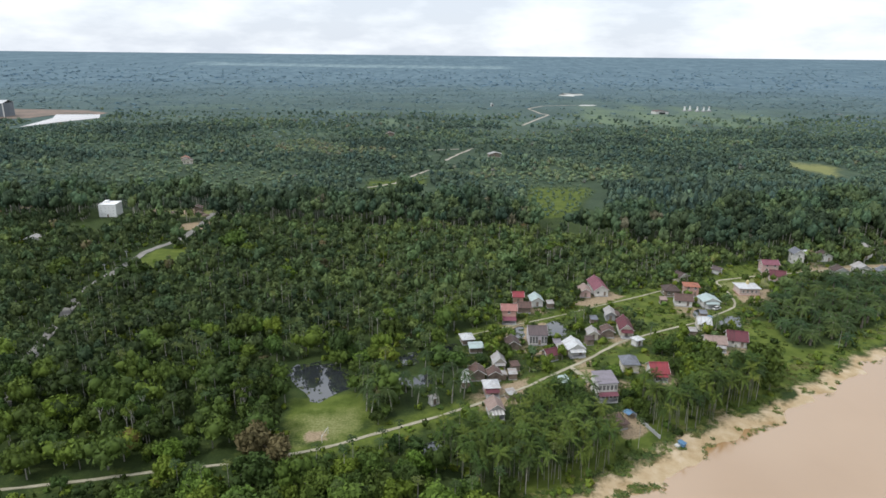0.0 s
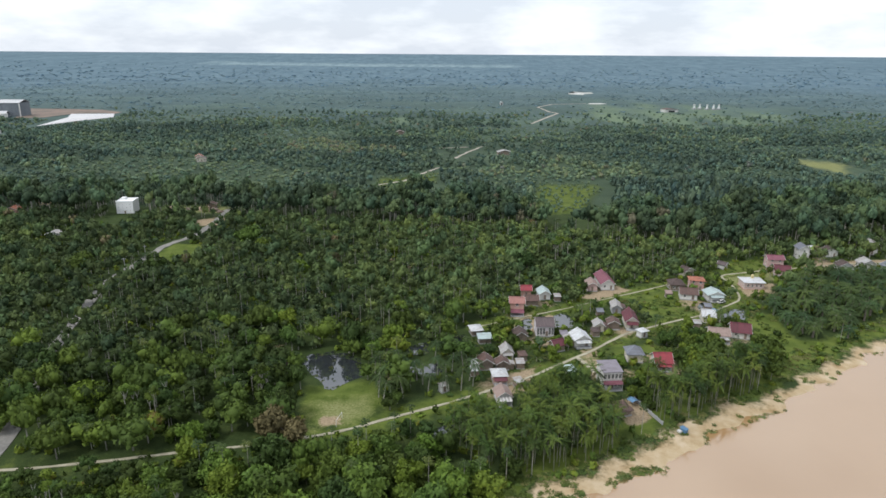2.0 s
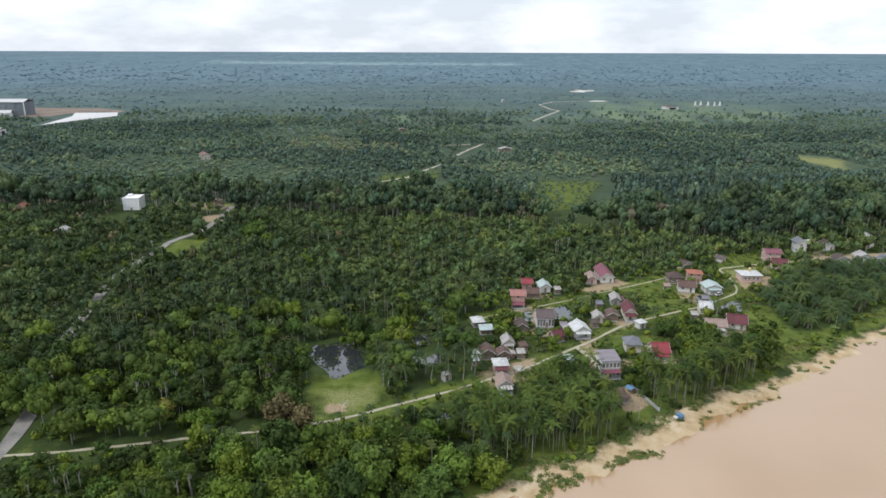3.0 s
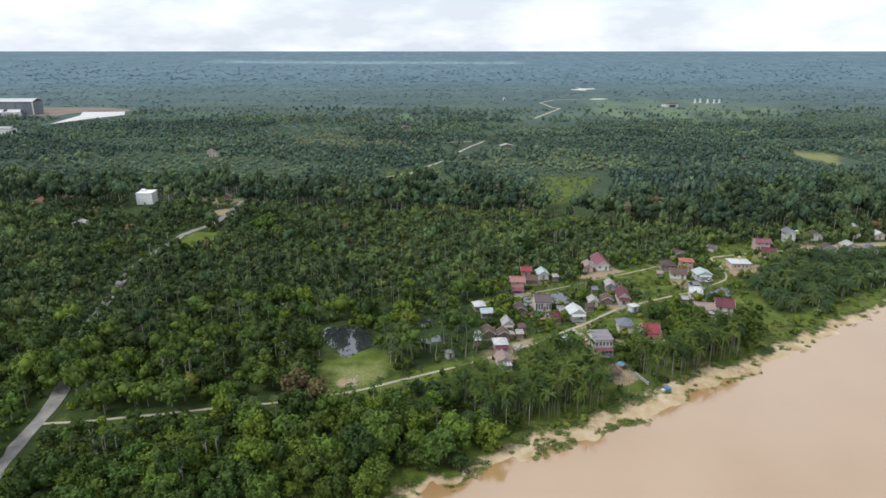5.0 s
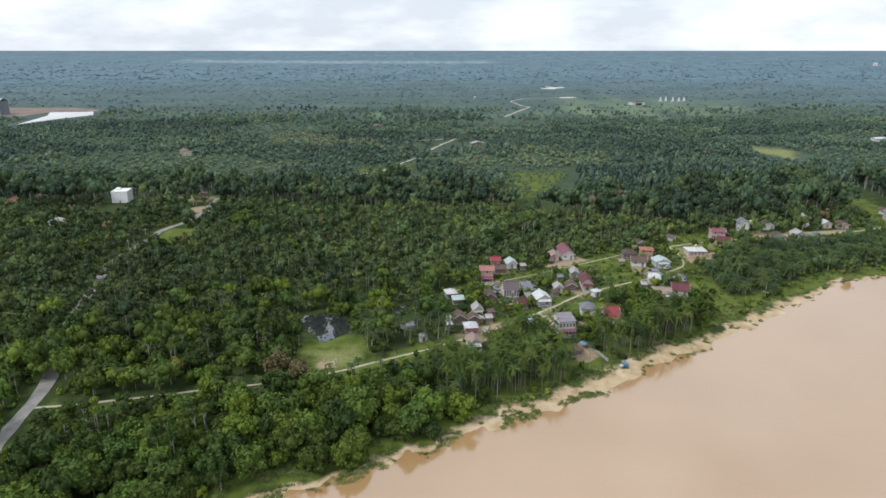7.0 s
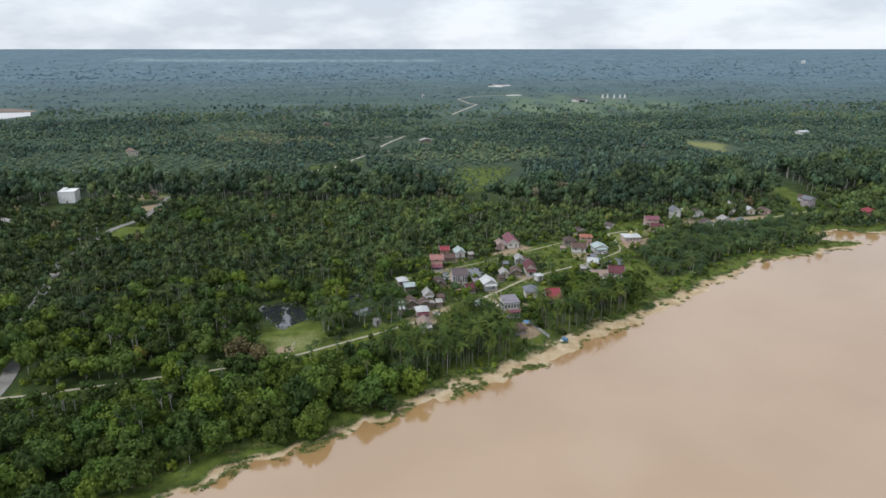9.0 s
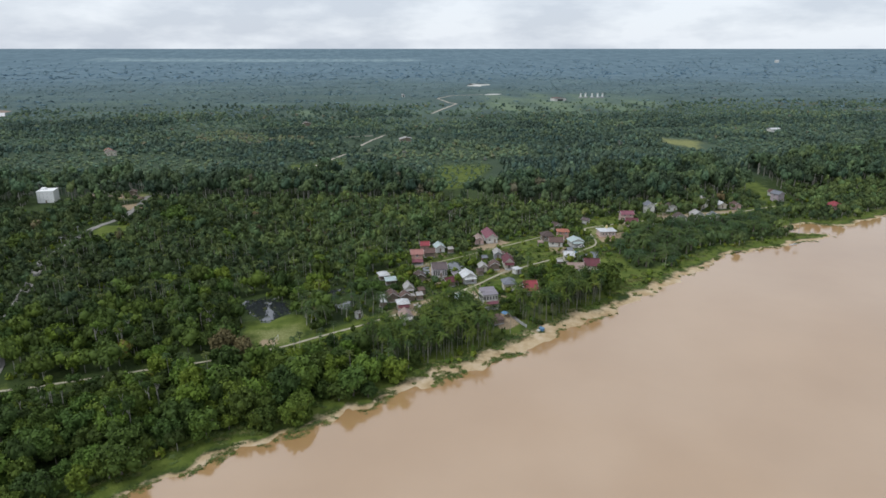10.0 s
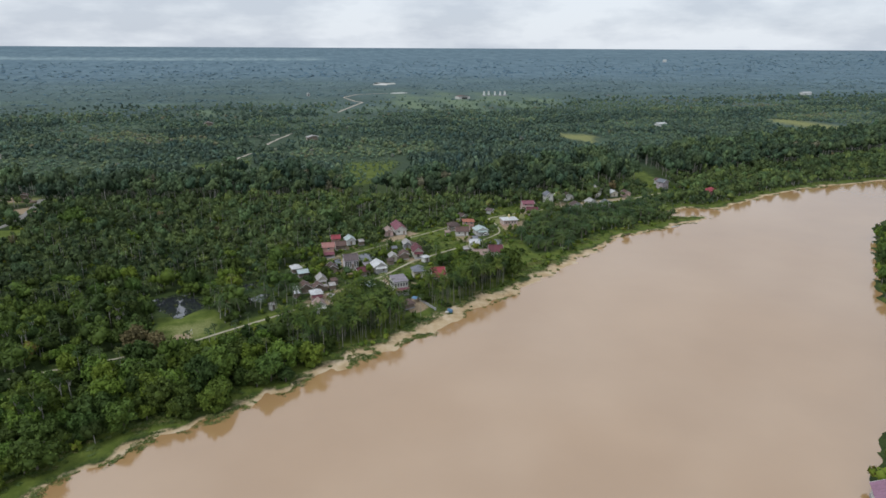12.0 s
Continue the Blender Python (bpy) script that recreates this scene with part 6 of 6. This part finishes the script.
# plantations and woods beyond
T_FAR = [tree_template(90 + k, 1, 1, 10, 0.26, trunk=False, bottom=1.0, flat=0.8) for k in range(6)]
T_SMALL = [tree_template(120 + k, 1, 1, 8, 0.34, trunk=False, bottom=1.0, flat=0.8) for k in range(6)]


def plots(P, seed):
    """Keeps the trees that each plot's use allows, with their heights, radii and shades."""
    r = np.random.RandomState(seed)
    kind, tone = field_cell(P)
    east = np.clip((P[:, 0] - 95) / 50, 0, 1) * np.clip((590 - P[:, 1]) / 110, 0, 1)
    kind = np.where(east > 0.4, 0, kind)
    keep = r.uniform(size=len(P)) < np.choose(kind, (0.95, 0.97, 0.85, 0.65))
    P, kind, tone, east = P[keep], kind[keep], tone[keep], east[keep]
    size = r.uniform(0.5, 1.35, len(P))
    h = np.choose(kind, (4.9, 3.2, 2.3, 2.2)) * size * r.uniform(0.7, 1.3, len(P)) * (1 + 0.9 * east)
    w = np.choose(kind, (3.9, 3.4, 3.3, 2.6)) * size
    t = tints(P, seed, 0, 0.07, np.choose(kind, (0.15, 0.07, 0.12, 0.12)), 90) + tone + np.choose(kind, (-0.12, 0.02, 0.20, 0.16))
    return P, h, w, np.where(t > 0.95, t, np.clip(t, 0, 0.88))


P = jitter_grid(-1000, 1900, 430, 1240, 6.5, 65, 0.5)
P = P[in_view_wedge(P)]
P = P[(tall_depth(P) > belt_depth(P) - 6) & open_land(P) & (rng.uniform(size=len(P)) > (P[:, 1] - 820) / 420) & ~(any_inside(P, THIN + PASTURE) & (rng.uniform(size=len(P)) < 0.5))]
P = P[rng.uniform(size=len(P)) < np.clip(1.05 + 0.4 * waves(P, 55, 68), 0.5, 1)]
P, h, w, t = plots(P, 67)
Y = jitter_grid(-80, 420, 420, 700, 5.6, 66, 0.3)
Y = Y[any_inside(Y, MEADOWS[5:7] + MEADOWS[9:]) & (rng.uniform(size=len(Y)) < 0.62)]
for line in FAR_TRACKS:
    Y = Y[seg_distance(Y, line) > 5]
P, t = np.concatenate([P, Y]), np.concatenate([t, np.clip(rng.normal(size=len(Y)) * 0.12 + 0.55, 0, 0.88)])
h, w = np.concatenate([h, rng.uniform(1.4, 3.2, len(Y))]), np.concatenate([w, rng.uniform(1.4, 2.4, len(Y))])
wood("plantation", "patchwork of plantations, scrub and secondary forest", P, h, w, t, T_FAR, [M["plantation"]], 69)

# Blued leaf colour stands in for haze over these woods.
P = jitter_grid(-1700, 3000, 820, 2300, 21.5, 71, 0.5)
P = P[in_view_wedge(P)]
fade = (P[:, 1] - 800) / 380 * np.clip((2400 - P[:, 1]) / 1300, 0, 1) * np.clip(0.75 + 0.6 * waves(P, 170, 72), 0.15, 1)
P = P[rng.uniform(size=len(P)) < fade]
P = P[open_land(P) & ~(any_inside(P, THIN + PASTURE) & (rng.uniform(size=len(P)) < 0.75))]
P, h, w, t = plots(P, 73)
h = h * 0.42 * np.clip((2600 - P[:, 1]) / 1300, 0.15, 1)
wood("distant_forest", "distant forest and plantations, leaf colour blued for haze", P, h, w * rng.uniform(1.2, 2.2, len(P)), t, T_SMALL, [M["far_forest"]], 75)

# Palest leaves: horizon haze painted into the colour.
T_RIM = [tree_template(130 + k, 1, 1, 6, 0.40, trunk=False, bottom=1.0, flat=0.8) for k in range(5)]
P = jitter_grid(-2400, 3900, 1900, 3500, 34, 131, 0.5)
P = P[in_view_wedge(P)]
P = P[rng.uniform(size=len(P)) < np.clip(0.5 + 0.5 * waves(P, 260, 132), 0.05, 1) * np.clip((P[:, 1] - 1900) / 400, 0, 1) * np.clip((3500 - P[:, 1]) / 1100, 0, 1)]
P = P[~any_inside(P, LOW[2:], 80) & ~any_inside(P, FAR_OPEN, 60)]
wood("horizon_forest", "forest with haze in its leaf colour, on far ground raised to the horizon", P, rng.uniform(1.6, 4.0, len(P)), rng.uniform(6, 13, len(P)), tints(P, 133, 0.05, 0.2, 0.12, 300), T_RIM, [M["horizon_forest"]], 135)

# woods on the opposite bank
P = jitter_grid(120, 460, -40, 270, 5.2, 91)
P = P[(bank_distance(P) > 1.6) & (P[:, 0] < 352) & (seg_distance(P, RIGHT_BANK) < 30) & (seg_distance(P, RIGHT_BANK) < seg_distance(P, LEFT_BANK)) & (house_gap(P) > 1.5)]
h = rng.uniform(6, 11, len(P))
wood("opposite_woodland", "trees leaning over the opposite river bank", P, h, h * rng.uniform(0.36, 0.48, len(P)), tints(P, 93), T_SCRUB, [M["forest"], M["bark"]], 95)

# floating grass mats and reeds along the shore
def tuft(seed, blades=34):
    """A low tussock of loose blades, radius and height 1."""
    r = np.random.RandomState(seed)
    a, q = r.uniform(0, 6.283, blades), np.sqrt(r.uniform(0, 1, blades))
    p = np.stack([q * np.cos(a), q * np.sin(a), np.zeros(blades)], 1)
    b = r.uniform(0, 6.283, blades)
    w = np.stack([np.cos(b), np.sin(b), np.zeros(blades)], 1) * 0.34
    tip = p + np.stack([r.normal(size=blades) * 0.3, r.normal(size=blades) * 0.3, r.uniform(0.35, 1.0, blades)], 1)
    V = np.stack([p - w, p + w, tip], 1).reshape(-1, 3)
    return V, np.arange(3 * blades).reshape(-1, 3), np.zeros(blades, int), np.zeros(blades, bool)


T_REED = [tuft(140 + k) for k in range(4)]
P = jitter_grid(-150, 520, 20, 350, 1.15, 97, 0.5)
P = P[seg_distance(P, LEFT_BANK) < 18]
d = bank_distance(P)
U = np.stack([P @ np.array([0.83, 0.55]), np.zeros(len(P))], 1)
long_patch = waves(U, 38, 99) + 0.5 * waves(U, 11, 98)
west = np.clip((60 - P[:, 0]) / 40, 0, 1)
drift = np.abs(d - 0.4 * west + 0.4 + 1.3 * waves(U, 26, 94)) < (0.7 + 1.7 * west) * np.clip(long_patch + 0.1 + 0.5 * west, 0, 1.4)
tufts = (d > 5) & (d < 12) & (waves(P, 9, 96) + 0.6 * waves(P, 24, 95) > 0.75 - 0.35 * west)
tufts |= (d > 0.5) & (d < 4) & (waves(P, 13, 93) + 0.5 * waves(P, 5, 92) > 1.15)
verge = (d > 7.5) & (d < 12) & (rng.uniform(size=len(P)) < 0.4)
P = P[drift | tufts | verge]
h = rng.uniform(0.10, 0.34, len(P))
Zs = np.maximum(ground_height(P), WATER_Z - 0.05)
pieces = [planted(T_REED[k], P[k::4], Zs[k::4], np.stack([rng.uniform(0.6, 1.1, len(P[k::4]))] * 2 + [h[k::4]], 1), tints(P[k::4], 101, 0.15), 103 + k) for k in range(4)]
V, F, slots, smooth, tt = gather(pieces)
tagged(new("shore_grass", mesh_np("shore_grass", V, F, [M["reed"]], slots, smooth, tint=tt)), "floating grass mats and reeds along the muddy shore", "grass", kind="stuff")

# rough grass on the open ground between the houses
P = jitter_grid(-55, 175, 155, 335, 1.5, 111, 0.5)
P = P[any_inside(P, MEADOWS[1:5] + MEADOWS[8:9] + [VILLAGE])]
P = P[(house_gap(P) > -0.5) & (seg_distance(P, VILLAGE_ROAD) > 1.4) & (seg_distance(P, BACK_LANE) > 1.1) & ~any_inside(P, PONDS, 0.6) & ~any_inside(P, SOIL + STRAW, -0.5)]
P = P[rng.uniform(size=len(P)) < np.clip(0.32 + 0.5 * waves(P, 12, 112), 0, 1)][:2600]
Zs, h = ground_height(P), rng.uniform(0.25, 0.75, len(P))
pieces = [planted(tuft(150 + k, 20), P[k::3], Zs[k::3], np.stack([rng.uniform(0.5, 1.0, len(P[k::3]))] * 2 + [h[k::3]], 1), tints(P[k::3], 113, 0.1), 115 + k) for k in range(3)]
V, F, slots, smooth, tt = gather(pieces)
tagged(new("rough_grass", mesh_np("rough_grass", V, F, [M["reed"]], slots, smooth, tint=tt)), "rough uncut grass between the village houses", "grass", kind="stuff")

# weed floating on the ponds
P = jitter_grid(-70, 130, 150, 262, 1.1, 121, 0.5)
edge = np.full(len(P), 1e9)
for q in PONDS:
    edge = np.minimum(edge, signed(P, q))
P = P[(edge < 0.4) & ((edge > -1.2) | (waves(P, 6, 123) + 0.5 * waves(P, 2.5, 124) > 1.0)) & (rng.uniform(size=len(P)) < 0.5)]
pieces = [planted(tuft(160 + k, 18), P[k::2], np.full(len(P[k::2]), -0.47), np.stack([rng.uniform(0.4, 0.9, len(P[k::2]))] * 2 + [rng.uniform(0.15, 0.5, len(P[k::2]))], 1), tints(P[k::2], 125, -0.2), 127 + k) for k in range(2)]
V, F, slots, smooth, tt = gather(pieces)
tagged(new("pond_weed", mesh_np("pond_weed", V, F, [M["reed"]], slots, smooth, tint=tt)), "dark weed and sedge floating on the ponds", "grass", kind="stuff")
